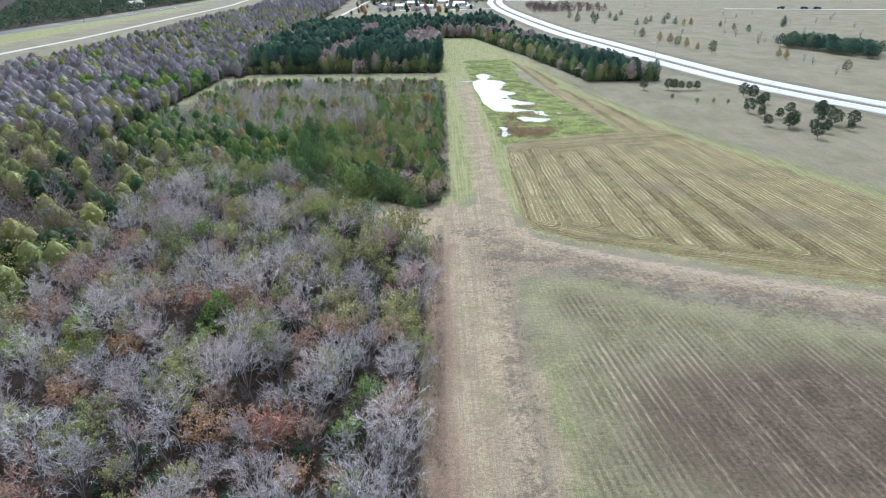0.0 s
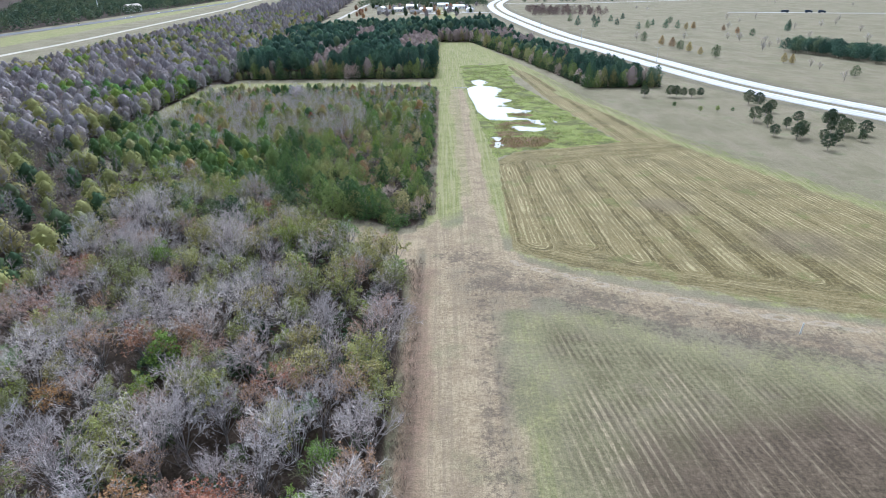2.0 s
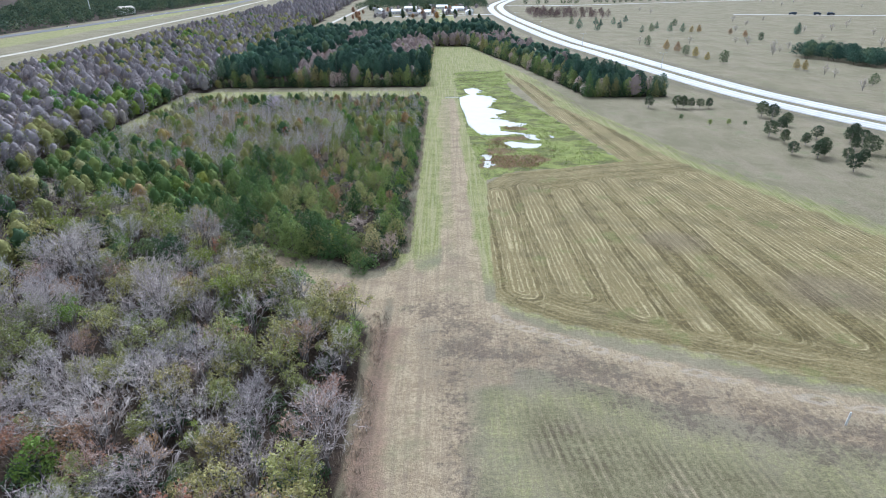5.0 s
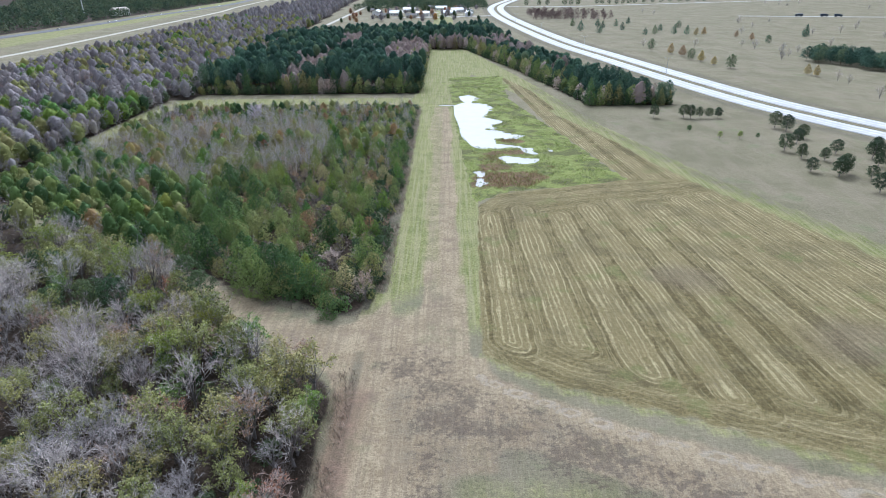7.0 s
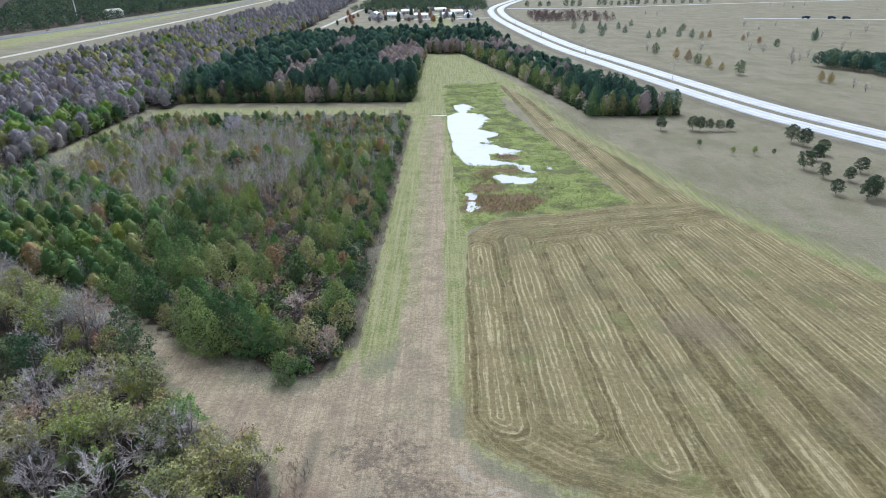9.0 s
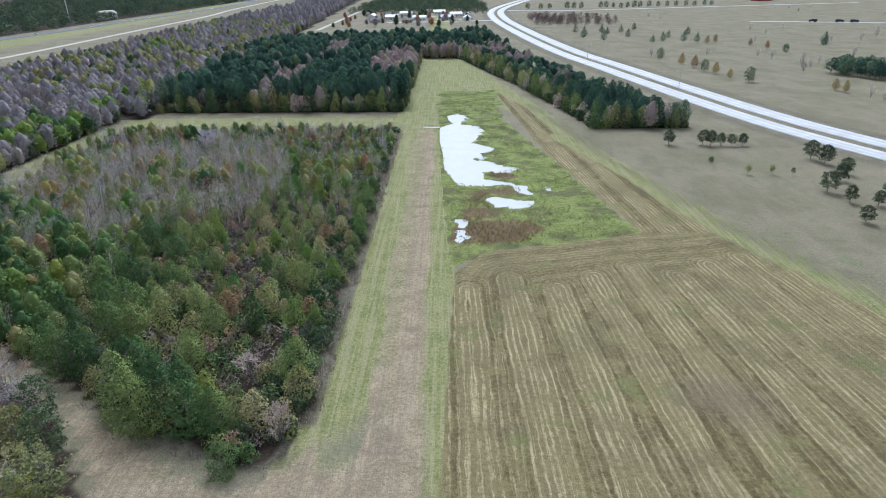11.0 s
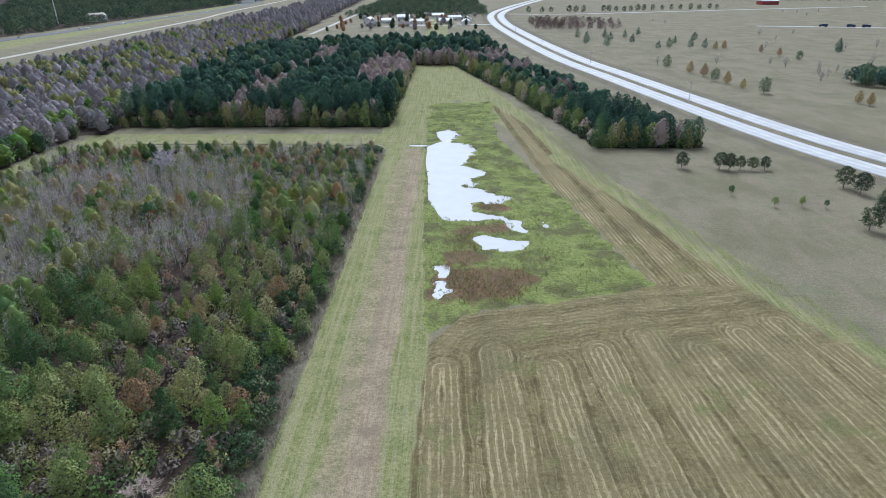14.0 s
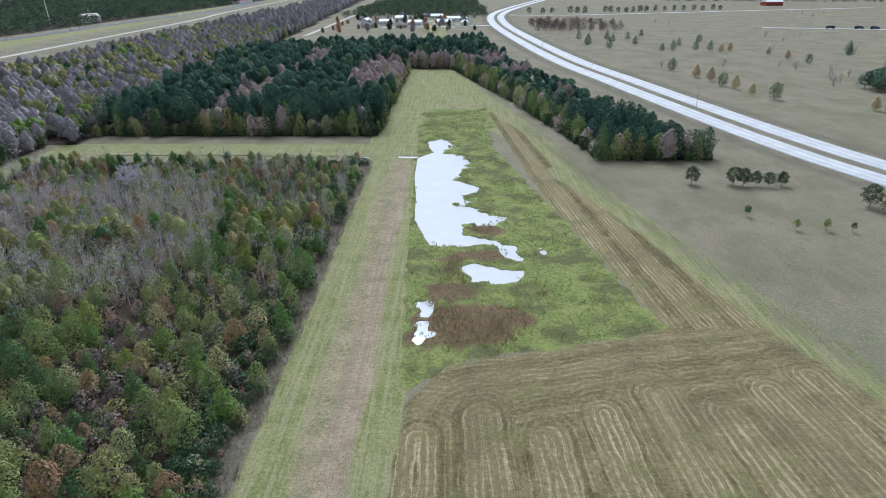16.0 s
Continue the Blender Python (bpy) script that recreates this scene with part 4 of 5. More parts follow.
for seed, tint, leaf, words in ((90, "grey", "olive", "slender grey sapling with sparse leaves"),
                                (91, "pink", "rust", "slender sapling with rust-brown leaves")):
    w, fine, tips, rng = bare_shape(seed, 6.0, 1.3, 22, 4, 3, 0.045, 5)
    lf = Soup()
    lf.leaves(tips[rng.rand(len(tips)) < 0.7], 0.12, rng)
    young.append(make_tree("sapling", w, [("crown", fine, MAT_LEAF[tint]), ("foliage", lf, MAT_LEAF[leaf])], words, group="saplings of the young wood"))
for seed, h, tint, words in ((98, 6.0, "amber", "young tree with orange-brown autumn leaves"),
                             (99, 7.0, "leaf", "light green young tree with an open rounded crown")):
    w, crown = crown_shape(seed, h, 2.2, 0.5, 1000, 0.19, ROUND, 0.08)
    young.append(make_tree("young_tree", w, [("crown", crown, MAT_LEAF[tint])], words, group="trees of the young wood"))


def grey_part(x, y):
    return np.hypot((x + 75) / 46, (y - 266 - 0.1 * (x + 75)) / 43) + rough_noise(x, y, 25, 77) * 0.5


def kind_b(p, rng):
    g, u = grey_part(p[:, 0], p[:, 1]), rng.rand(len(p))
    front = p[:, 1] < gap_north(p[:, 0]) + 20 - 0.28 * p[:, 0] + 22 * rough_noise(p[:, 0], p[:, 1], 30, 12)
    order = [0, 1, 2, 3, 4, 5, 6, 7, 8]
    mixed = np.choose(np.searchsorted(np.cumsum([0.04, 0.05, 0.11, 0.08, 0.11, 0.16, 0.14, 0.10]), u), order)
    green = np.choose(np.searchsorted(np.cumsum([0.30, 0.24, 0.12, 0.05, 0.09, 0.04, 0.05, 0.03]), u), order)
    grey = np.choose(np.searchsorted(np.cumsum([0.01, 0.02, 0.04, 0.05, 0.10, 0.50, 0.14, 0.07]), u), order)
    brush = np.where(u < 0.10, 2, np.where(u < 0.18, 3, np.where(u < 0.45, 5, np.where(u < 0.7, 6, np.where(u < 0.8, 7, 8)))))
    return np.where((p[:, 0] > -7) & (p[:, 1] > 168), brush, np.where(front, green, np.where(g < 1, grey, mixed)))


places, rng = spots(-121, 1, 148, 341, 4.4, 15, wood_b)
kinds = kind_b(places, rng)
MARKS_B = np.array([(-28.9, 165.3, 0), (-15.9, 159.2, 1), (-12, 159.2, 0), (-43.4, 174.1, 0), (-2.8, 171, 1), (-6.6, 186, 3), (-1.8, 248, 1)])
clear = (np.hypot(places[:, None, 0] - MARKS_B[None, :, 0], places[:, None, 1] - MARKS_B[None, :, 1]) > 3.2).all(1)
places, kinds = np.concatenate([MARKS_B[:, :2], places[clear]]), np.concatenate([MARKS_B[:, 2].astype(int), kinds[clear]])
close = (places[:, 0] > -52) & (places[:, 1] < 262)
def tall_part(p):
    return p[:, 1] < gap_north(p[:, 0]) + 26 - 0.28 * p[:, 0] + 22 * rough_noise(p[:, 0], p[:, 1], 30, 12)


tall = tall_part(places)
twins = [copy_thing(p, p.matrix_basis) for p in young]
roomy = (rng.rand(len(places)) < 0.68) | (np.arange(len(places)) < len(MARKS_B))
open_spot = np.minimum(np.hypot(places[:, 0] + 1.6, places[:, 1] - 157) - 5.0, np.hypot(places[:, 0] + 12, places[:, 1] - 173) - 5.5) > 0
tall, roomy = tall & open_spot, roomy | ~tall
plant(young, np.c_[places[close & tall & roomy], kinds[close & tall & roomy]], rng, (0.6, 1.08))
short = close & ~tall_part(places) & open_spot
plant(twins, np.c_[places[short], kinds[short]], rng, (0.48, 0.95))
under, rng = spots(-40, 1, 150, 341, 3.9, 16, lambda x, y: wood_b(x, y) & (rough_noise(x, y, 9, 19) > -0.1) & ((x > -8) | ((x > -32) & (y > 285))))
more = [make_tree("thicket", lumpy_shape(66, 2.6, 1.9, 0.2, 16, 22, 0.23, DOME, 0.7, 0.05)[0],
                  [("foliage", lumpy_shape(66, 2.6, 1.9, 0.2, 16, 22, 0.23, DOME, 0.7, 0.05)[1], MAT_LEAF["scrub"])],
                  "dark green thicket at the edge of the young wood", category="shrub", group="thickets")]
rim, rng = spots(-6.5, -0.4, 158, 338, 2.9, 17, lambda x, y: wood_b(x, y) & (rough_noise(x, y, 12, 23) > -0.2))
under = np.concatenate([rim, under[under[:, 0] < -7]])
plant(more, np.c_[under, np.zeros(len(under))], rng, (0.5, 1.2))

w, fine, tips, rng0 = bare_shape(95, 7.0, 2.9, 60, 6, 5, 0.05)
dead = make_tree("dead_tree", w, [("crown", fine, MAT_LEAF["pink"])], "dry pinkish-brown tree at the corner of the young wood")
dead.matrix_basis = pose(-1.6, 157.0, 0)
copy_thing(dead, pose(-11.2, 173.5, 0, 0, 0, 80) @ Matrix.Diagonal((1.1, 1.1, 0.55, 1)))
w, fine, tips, rng0 = bare_shape(96, 10.5, 5.0, 60, 6, 4, 0.11)
pale = make_tree("pale_tree", w, [("crown", fine, MAT_LEAF["pale"])], "wide leafless pale grey tree above the young wood")
pale.matrix_basis = pose(-66.6, 305.6, 0)
w, crown = lumpy_shape(97, 6.5, 1.7, 1.5, 24, 30, 0.16, DOME, 0.7, 0.1)
red = make_tree("red_tree", w, [("crown", crown, MAT_LEAF["fire"])], "small tree with vivid red autumn leaves")
red.matrix_basis = pose(-51.0, 262.5, 0) @ Matrix.Diagonal((0.85, 0.85, 0.85, 1))

# pines
pines = []
for seed in range(3):
    w, crown = crown_shape(100 + seed, (15, 16, 14)[seed], (2.9, 2.7, 3.1)[seed], (4, 6, 4.5)[seed], 850, 0.36, HEAD, 0.16, 0.25)
    pines.append(make_tree("pine_tree", w, [("crown", crown, MAT_LEAF["pine"])], "tall dark green pine in a dense stand",
                           MAT_PINE_BARK, group="pines"))
fringe = []
for seed, (h, r, tint, words) in enumerate(((11, 2.5, "olive", "low olive-green tree along the pine edge"),
                                            (13, 2.8, "green", "green broadleaf tree along the pine edge"),
                                            (8.5, 2.3, "pink", "brownish half-bare tree along the pine edge"),
                                            (9.5, 2.5, "leaf", "light green tree along the pine edge"))):
    w, crown = crown_shape(110 + seed, h, r * 1.15, 0.5, 680, 0.34, FLAME if seed < 2 else DOME, 0.1, 0.28)
    fringe.append(make_tree("edge_tree", w, [("crown", crown, MAT_LEAF[tint])], words, group="trees along the pine edge"))


STREAK = [(-72, 388), (-70, 425), (-66, 470), (-64, 505), (-58, 560), (-62, 610)]


def brown_part(x, y):
    """A streak of lighter broadleaf trees through the pines."""
    return beside(x, y, STREAK) < 9 + 20 * rough_noise(x, y, 26, 51)


pine_ok = lambda x, y: (wood_c(x, y) & (y > 382)) | (belt(x, y) & (x > belt_west(y) + 6))
places, rng = spots(-140, 130, 340, 716, 5.9, 25, pine_ok)
front = ((places[:, 1] < 404) & (places[:, 0] < 2)) | ((places[:, 0] > 20) & (places[:, 1] < 405))
streak = brown_part(places[:, 0], places[:, 1]) | (rng.rand(len(places)) < 0.07) | (np.hypot((places[:, 0] + 14) / 16, (places[:, 1] - 500) / 70) < 0.9) | ((places[:, 1] > 545) & (places[:, 1] < 590) & (places[:, 0] > -30) & (rng.rand(len(places)) < 0.6))
now = front & ~streak
in_belt = places[:, 0] > 20
belt_pines = []
for seed in range(2):
    w, crown = crown_shape(105 + seed, 11.5, 3.1, 1.5, 1250, 0.31, ROUND if seed else HEAD, 0.15, 0.25)
    belt_pines.append(make_tree("belt_pine", w, [("crown", crown, MAT_LEAF["pine"])], "dark green conifer in the belt beside the highway",
                                MAT_PINE_BARK, group="belt conifers"))
plant(belt_pines, np.c_[places[now & in_belt], rng.randint(0, 2, (now & in_belt).sum())], rng, (0.75, 1.12))
plant(pines, np.c_[places[now & ~in_belt], rng.randint(0, 3, (now & ~in_belt).sum())], rng, (0.82, 1.12))
edge, rng2 = spots(-135, 130, 340, 572, 4.3, 26, lambda x, y: (wood_c(x, y) & (y < 385)) | (wood_c(x, y) & (x > -7)) | (belt(x, y) & (x < belt_west(y) + 9)) | (belt(x, y) & (y < 351)))
plant(fringe, np.c_[edge, rng2.choice(4, len(edge), p=(0.22, 0.24, 0.2, 0.34))], rng2, (0.36, 1.08))

w, crown = lumpy_shape(115, 3.4, 2.2, 0.2, 18, 24, 0.24, DOME, 0.85, 0.06)
hedge = [make_tree("edge_shrub", w, [("foliage", crown, MAT_LEAF["scrub"])], "dark green shrub at the foot of the pines", category="shrub", group="edge shrubs")]
low, rng2 = spots(-135, 130, 340, 572, 3.3, 27, lambda x, y: (wood_c(x, y) & (y < 382.5)) | (wood_c(x, y) & (x > -4) & (y < 571)) | (belt(x, y) & (x < belt_west(y) + 4)) | (belt(x, y) & (y < 346)) | (belt(x, y) & (x > belt_east(y) - 4) & (y < 380)))
plant(hedge, np.c_[low, np.zeros(len(low))], rng2, (0.6, 1.3))

# light trees for the distance
far_shapes, thin_shapes = [], []
for seed in range(3):
    far_shapes.append(far_of([crown_shape(40 + seed, 9.5, 3.2, 0.8, 340, 0.34, HEAD, lobes=0.35, depth=0.4, core=0.66)[1],
                              crown_shape(43 + seed, 9.0, 3.0, 3.0, 40, 0.33, DOME)[1]]))
    thin_shapes.append(far_of([crown_shape(45 + seed, 9.5, 3.2, 0.8, 170, 0.45, HEAD, lobes=0.35, depth=0.35, core=0.68)[1], crown_shape(48 + seed, 8.8, 3.0, 3.0, 22, 0.45, DOME)[1]]))
far_leafy = [far_of([crown_shape(140 + seed, 9, 3.3, 1.0, 140, 0.50, HEAD, lobes=0.3, depth=0.35, core=0.66)[1]]) for seed in range(2)]
mid_leafy = [far_of([crown_shape(142 + seed, 9, 3.4, 0.8, 340, 0.34, HEAD, lobes=0.3, depth=0.4, core=0.62)[1]]) for seed in range(2)]
clump_trees = [far_of([crown_shape(145 + seed, 9, 4.2, 1.0, 75, 0.85, DOME, lobes=0.3, depth=0.35)[1]]) for seed in range(2)]
far_round = [far_of([crown_shape(155 + seed, 7.5, 2.7, 0.4, 340, 0.29, (ROUND, HEAD)[seed], lobes=0.3, depth=0.35, core=0.64)[1]]) for seed in range(2)]
far_pine = [far_of([crown_shape(160 + seed, 14.5, 3.0, 7.5, 150, 0.44, HEAD, lobes=0.18, depth=0.25, core=0.78)[1]]) for seed in range(2)]


def rows_for(p, rng, count, lo=0.8, hi=1.2):
    s = rng.uniform(lo, hi, len(p))
    return np.c_[p, np.zeros(len(p)), s * rng.uniform(0.9, 1.15, len(p)), s, rng.randint(0, count, len(p))]


rest = ~front & ~streak
scatter("far_pines", "dark green pine stand stretching into the distance", far_pine, rows_for(places[rest], rng, 2, 0.62, 1.12) * np.c_[np.ones((rest.sum(), 3)), np.where(belt(places[rest][:, 0], places[rest][:, 1]), 0.85, 1.0), np.where(belt(places[rest][:, 0], places[rest][:, 1]), 0.7, 1.0), np.ones(rest.sum())], [MAT_FAR["pine"]])
scatter("far_broadleaf", "brown and olive broadleaf trees among the pines", thin_shapes, rows_for(places[streak], rng, 3, 0.85, 1.3), [MAT_FAR["pink"], MAT_FAR["olive"]])
scatter("far_edge_trees", "olive trees among the pines", far_leafy, rows_for(places[streak][::3] + 2.0, rng, 2, 0.7, 1.1), [MAT_FAR["olive"]])

places, rng = spots(-121, 1, 148, 341, 4.4, 15, wood_b)
kinds = kind_b(places, rng)
rest = ~((places[:, 0] > -52) & (places[:, 1] < 262))
for key, tint, pick in (("young_green", "green", kinds < 3), ("young_lime", "lime", kinds == 3), ("young_olive", "olive", kinds == 4),
                        ("young_amber", "amber", kinds == 7), ("young_leaf", "leaf", kinds == 8)):
    q = places[rest & pick]
    scatter(key + "_wood", "young %s trees in a thicket" % {"leaf": "light green", "amber": "orange-brown"}.get(tint, tint), far_round, rows_for(q, rng, 2, 0.6, 1.0) * np.c_[np.ones((len(q), 3)), np.repeat(np.where(q[:, 1:2] > 285, 0.7, 1.0), 2, 1), np.ones(len(q))], [MAT_FAR[tint]])
q = places[rest & ((kinds == 5) | (kinds == 6))]
extra, rng = spots(-122, -20, 160, 335, 3.2, 18, lambda x, y: wood_b(x, y) & (grey_part(x, y) < 1))
between, rng = spots(-52, -2, 160, 335, 6.5, 19, lambda x, y: wood_b(x, y) & (y > 235))
low_growth = [far_of([crown_shape(157 + k, 2.6, 1.4, 0.1, 130, 0.24, ROUND, lobes=0.3)[1]]) for k in range(2)]
cover, rng = spots(-70, -2, 152, 338, 2.9, 20, lambda x, y: wood_b(x, y) & (y > gap_north(x) + 4) & (rough_noise(x, y, 8, 43) > -0.12))
third = rng.randint(0, 3, len(cover))
for k, (key, tint, words) in enumerate((("low_olive_growth", "olive", "low olive-green"), ("low_brown_growth", "brush", "low brown"), ("low_green_growth", "green", "low dark green"))):
    scatter(key, words + " bushes filling the young wood", low_growth, rows_for(cover[third == k], rng, 2, 0.6, 1.25), [MAT_FAR[tint]])
slim = []
for seed in range(3):
    rng0 = np.random.RandomState(170 + seed)
    stems, lf = Soup(), Soup()
    c = np.c_[rng0.normal(size=(84, 2)) * 0.75, rng0.uniform(1.2, 6.4, 84)]
    c[:, :2] *= (1.3 - c[:, 2:] / 9)
    stems.slivers(c, c + np.c_[c[:, :2] * rng0.uniform(0.1, 0.6, (84, 1)) + rng0.normal(size=(84, 2)) * 0.22, rng0.uniform(0.25, 0.9, 84)], 0.095, rng0)
    stems.slivers(np.zeros((3, 3)), np.array([(0.2, 0.1, 6.4), (-0.5, 0.3, 5.6), (0.3, -0.5, 5.8)]), 0.16, rng0)
    lf.leaves(np.c_[rng0.normal(size=(34, 2)) * 0.8, rng0.uniform(1.5, 6.6, 34)], 0.22, rng0)
    slim.append(far_of([stems, lf]))
scatter("sapling_wood", "grey leafless saplings growing close together", slim, rows_for(np.concatenate([q, extra, between]), rng, 3, 0.55, 1.1),
        [MAT_FAR["pale"], MAT_FAR["olive"]])

far_a = lambda x, y: wood_a(x, y) & ~((x > -80) & (y > 38) & (y < 185)) & (x > -55 - 0.95 * (y + 45)) & (y < 1500)
places, rng = spots(-330, 0, 30, 900, 6.0, 35, lambda x, y: far_a(x, y) & (y < 900))
u = rng.rand(len(places)) + 0.75 * rough_noise(places[:, 0], places[:, 1], 45, 21)
mid_shapes = []
for seed in range(3):
    w, fine, tips, rng0 = bare_shape(240 + seed, 10.0, 3.1, 28, 4, 2, 0.075, 6)
    lf = Soup()
    lf.leaves(tips[::7], 0.16, rng0)
    mid_shapes.append(far_of([fine, lf]))
bare, near = u < 0.58, (places[:, 1] < 330) & (places[:, 1] >= 225)
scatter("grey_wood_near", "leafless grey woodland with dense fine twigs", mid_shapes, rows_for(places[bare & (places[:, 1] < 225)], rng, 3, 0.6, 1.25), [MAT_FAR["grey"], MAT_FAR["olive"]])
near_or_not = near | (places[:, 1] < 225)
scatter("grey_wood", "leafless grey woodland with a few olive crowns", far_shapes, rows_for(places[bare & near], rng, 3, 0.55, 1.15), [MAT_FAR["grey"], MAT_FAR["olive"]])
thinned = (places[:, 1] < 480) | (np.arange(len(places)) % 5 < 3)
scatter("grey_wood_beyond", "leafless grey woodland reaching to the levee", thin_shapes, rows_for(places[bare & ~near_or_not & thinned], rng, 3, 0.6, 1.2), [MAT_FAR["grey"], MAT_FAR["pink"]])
mid = (u >= 0.58) & (u < 0.67)
dark = (u >= 0.93)
scatter("evergreen_wood", "dark green evergreen trees in the grey wood", far_leafy, rows_for(places[dark], rng, 2, 0.6, 1.05), [MAT_FAR["scrub"]])
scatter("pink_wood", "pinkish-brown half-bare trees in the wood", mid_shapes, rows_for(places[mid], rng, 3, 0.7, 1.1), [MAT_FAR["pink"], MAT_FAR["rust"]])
leafy = (u >= 0.67) & (u < 0.93)
scatter("olive_wood", "olive-green trees scattered through the wood", mid_leafy, rows_for(places[leafy & (places[:, 1] < 260)], rng, 2, 0.7, 1.15), [MAT_FAR["olive"]])
yellow = rough_noise(places[:, 0], places[:, 1], 38, 57) > 0.12
scatter("olive_wood_beyond", "olive-green trees scattered through the farther wood", far_leafy, rows_for(places[leafy & ~yellow & (places[:, 1] >= 260)], rng, 2, 0.75, 1.15), [MAT_FAR["olive"]])
scatter("lime_wood_beyond", "yellow-green trees in patches of the farther wood", far_leafy, rows_for(places[leafy & yellow & (places[:, 1] >= 260)], rng, 2, 0.75, 1.15), [MAT_FAR["lime"]])
places, rng = spots(-340, -134, 900, 1750, 15, 36, wood_a)
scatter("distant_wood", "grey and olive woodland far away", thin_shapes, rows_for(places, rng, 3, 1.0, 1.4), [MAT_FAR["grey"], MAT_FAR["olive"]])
places, rng = spots(-1150, -462, 560, 1900, 17.5, 37, lambda x, y: (x > -380 - 0.55 * (y - 480)) & (x < -466) & (rough_noise(x, y, 70, 8) > -0.24))
scatter("suburb_trees", "dark green trees shading a far suburb", clump_trees, rows_for(places, rng, 2, 1.2, 1.8), [MAT_FAR["suburb"]])

# ragged border between the old wood, the young wood and the pines
places, rng = spots(-131, -116, 205, 470, 4.2, 91, lambda x, y: (x < np.where(y > 376, -116.5 - 0.06 * (y - 364), np.where(y > 340, -130, -129))))
half = rng.rand(len(places))
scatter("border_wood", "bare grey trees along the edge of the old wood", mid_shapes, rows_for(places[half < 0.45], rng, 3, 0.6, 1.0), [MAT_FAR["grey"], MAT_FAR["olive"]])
scatter("border_evergreens", "dark green trees along the edge of the old wood", mid_leafy, rows_for(places[half > 0.7], rng, 2, 0.5, 0.9), [MAT_FAR["oak"]])
scatter("border_olives", "olive-green trees along the edge of the old wood", mid_leafy, rows_for(places[(half >= 0.45) & (half <= 0.7)], rng, 2, 0.5, 0.9), [MAT_FAR["olive"]])

# small oaks in the pasture
oaks = []
for seed in range(3):
    w, crown = lumpy_shape(120 + seed, 5.6, (2.2, 2.5, 1.9)[seed], 1.5, 44, 46, 0.16, DOME, 0.85, 0.14)
    oaks.append(make_tree("small_oak", w, [("crown", crown, MAT_LEAF["oak"])], "small round dark evergreen oak in the mown pasture", group="pasture oaks"))
OAKS = [(105.4, 316), (118.2, 315.5), (120.7, 314), (124.6, 314.5), (128.4, 314), (132.6, 314)]
OAK_CLUSTERS = [(148.3, 296), (149.9, 290), (134.9, 262), (136.2, 253), (150.3, 279), (144.6, 272), (131.2, 238), (142.4, 250),
                (150.9, 258), (137.3, 233), (140.5, 236), (165.5, 259), (163.3, 250), (159.8, 252), (145.4, 230), (147.9, 226), (140.2, 218),
                (156, 243), (158.2, 238), (159.2, 229), (166, 238)]
rng = np.random.RandomState(4)
plant(oaks, [(x, y, k % 3) for k, (x, y) in enumerate(OAKS)], rng, (0.68, 0.88))
spreading = []
for seed in range(2):
    w, crown = lumpy_shape(125 + seed, 6.4, (3.0, 2.6)[seed], 1.6, 46, 46, 0.18, DOME, 0.9, 0.16)
    spreading.append(make_tree("small_oak", w, [("crown", crown, MAT_LEAF["oak"])], "spreading dark evergreen oak in a loose pasture cluster", group="pasture oaks"))
plant(spreading, [(x, y, k % 2) for k, (x, y) in enumerate(OAK_CLUSTERS)], rng, (0.6, 1.0))
small = [make_tree("staked_oak", *(lambda s: (s[0], [("crown", s[1], MAT_LEAF["green"])]))(lumpy_shape(130, 3.0, 1.0, 1.2, 18, 14, 0.18, DOME, 0.45, 0.06)),
                   "young small oak sapling in the pasture", group="pasture saplings")]
plant(small, [(x, y, 0) for x, y in ((110.8, 289), (118.9, 279), (126.5, 279), (132.8, 278))], rng, (0.8, 1.1))

# scattered trees beyond the highway
meadow = []
for seed, (h, r, tint, words) in enumerate(((8, 2.6, "scrub", "dark rounded tree in the far pasture"), (9.5, 2.7, "pine", "small dark conifer in the far pasture"))):
    w, crown = crown_shape(180 + seed, h, r * 1.25, 1.1, 480, 0.36, DOME if seed == 0 else FLAME, 0.16)
    meadow.append(make_tree("meadow_tree", w, [("crown", crown, MAT_LEAF[tint])], words, group="meadow trees"))
w, fine, tips, rng0 = bare_shape(185, 8, 3.0, 26, 4, 2, 0.10)
meadow.append(make_tree("meadow_bare_tree", w, [("crown", fine, MAT_LEAF["grey"])], "leafless grey tree in the far pasture", group="meadow trees"))
CONIFERS = [(155, 766), (153, 713), (182, 762), (167, 689), (183, 742), (203, 764), (197, 716), (224, 792), (206, 666), (218, 674), (233, 705),
            (235, 669), (247, 668), (341, 630), (352, 650)]
RUSTY = [(262, 734), (262, 664), (253, 660), (178, 556), (184, 528), (188, 514), (188, 496), (191, 486), (193, 469), (198, 454), (282, 639),
         (285, 614), (287, 588), (232, 426), (234, 420), (243, 368)]
LEAFLESS = [(176, 570), (218, 569), (260, 554), (256, 568), (260, 513), (250, 492), (262, 506), (280, 528), (322, 558), (395, 667), (278, 502),
            (555, 1153), (570, 1137), (557, 1084), (617, 1162), (346, 780), (341, 735), (299, 666), (386, 790), (300, 940), (299, 988), (364, 660),
            (238, 405), (237, 393), (228, 353), (359, 537), (406, 620), (278, 545), (253, 498), (640, 1010), (470, 760), (430, 700)]
w, crown = crown_shape(183, 7.5, 2.6, 1.2, 480, 0.34, FLAME, 0.15)
meadow.append(make_tree("meadow_tree", w, [("crown", crown, MAT_LEAF["amber"])], "small rusty-leaved tree in the far pasture", group="meadow trees"))
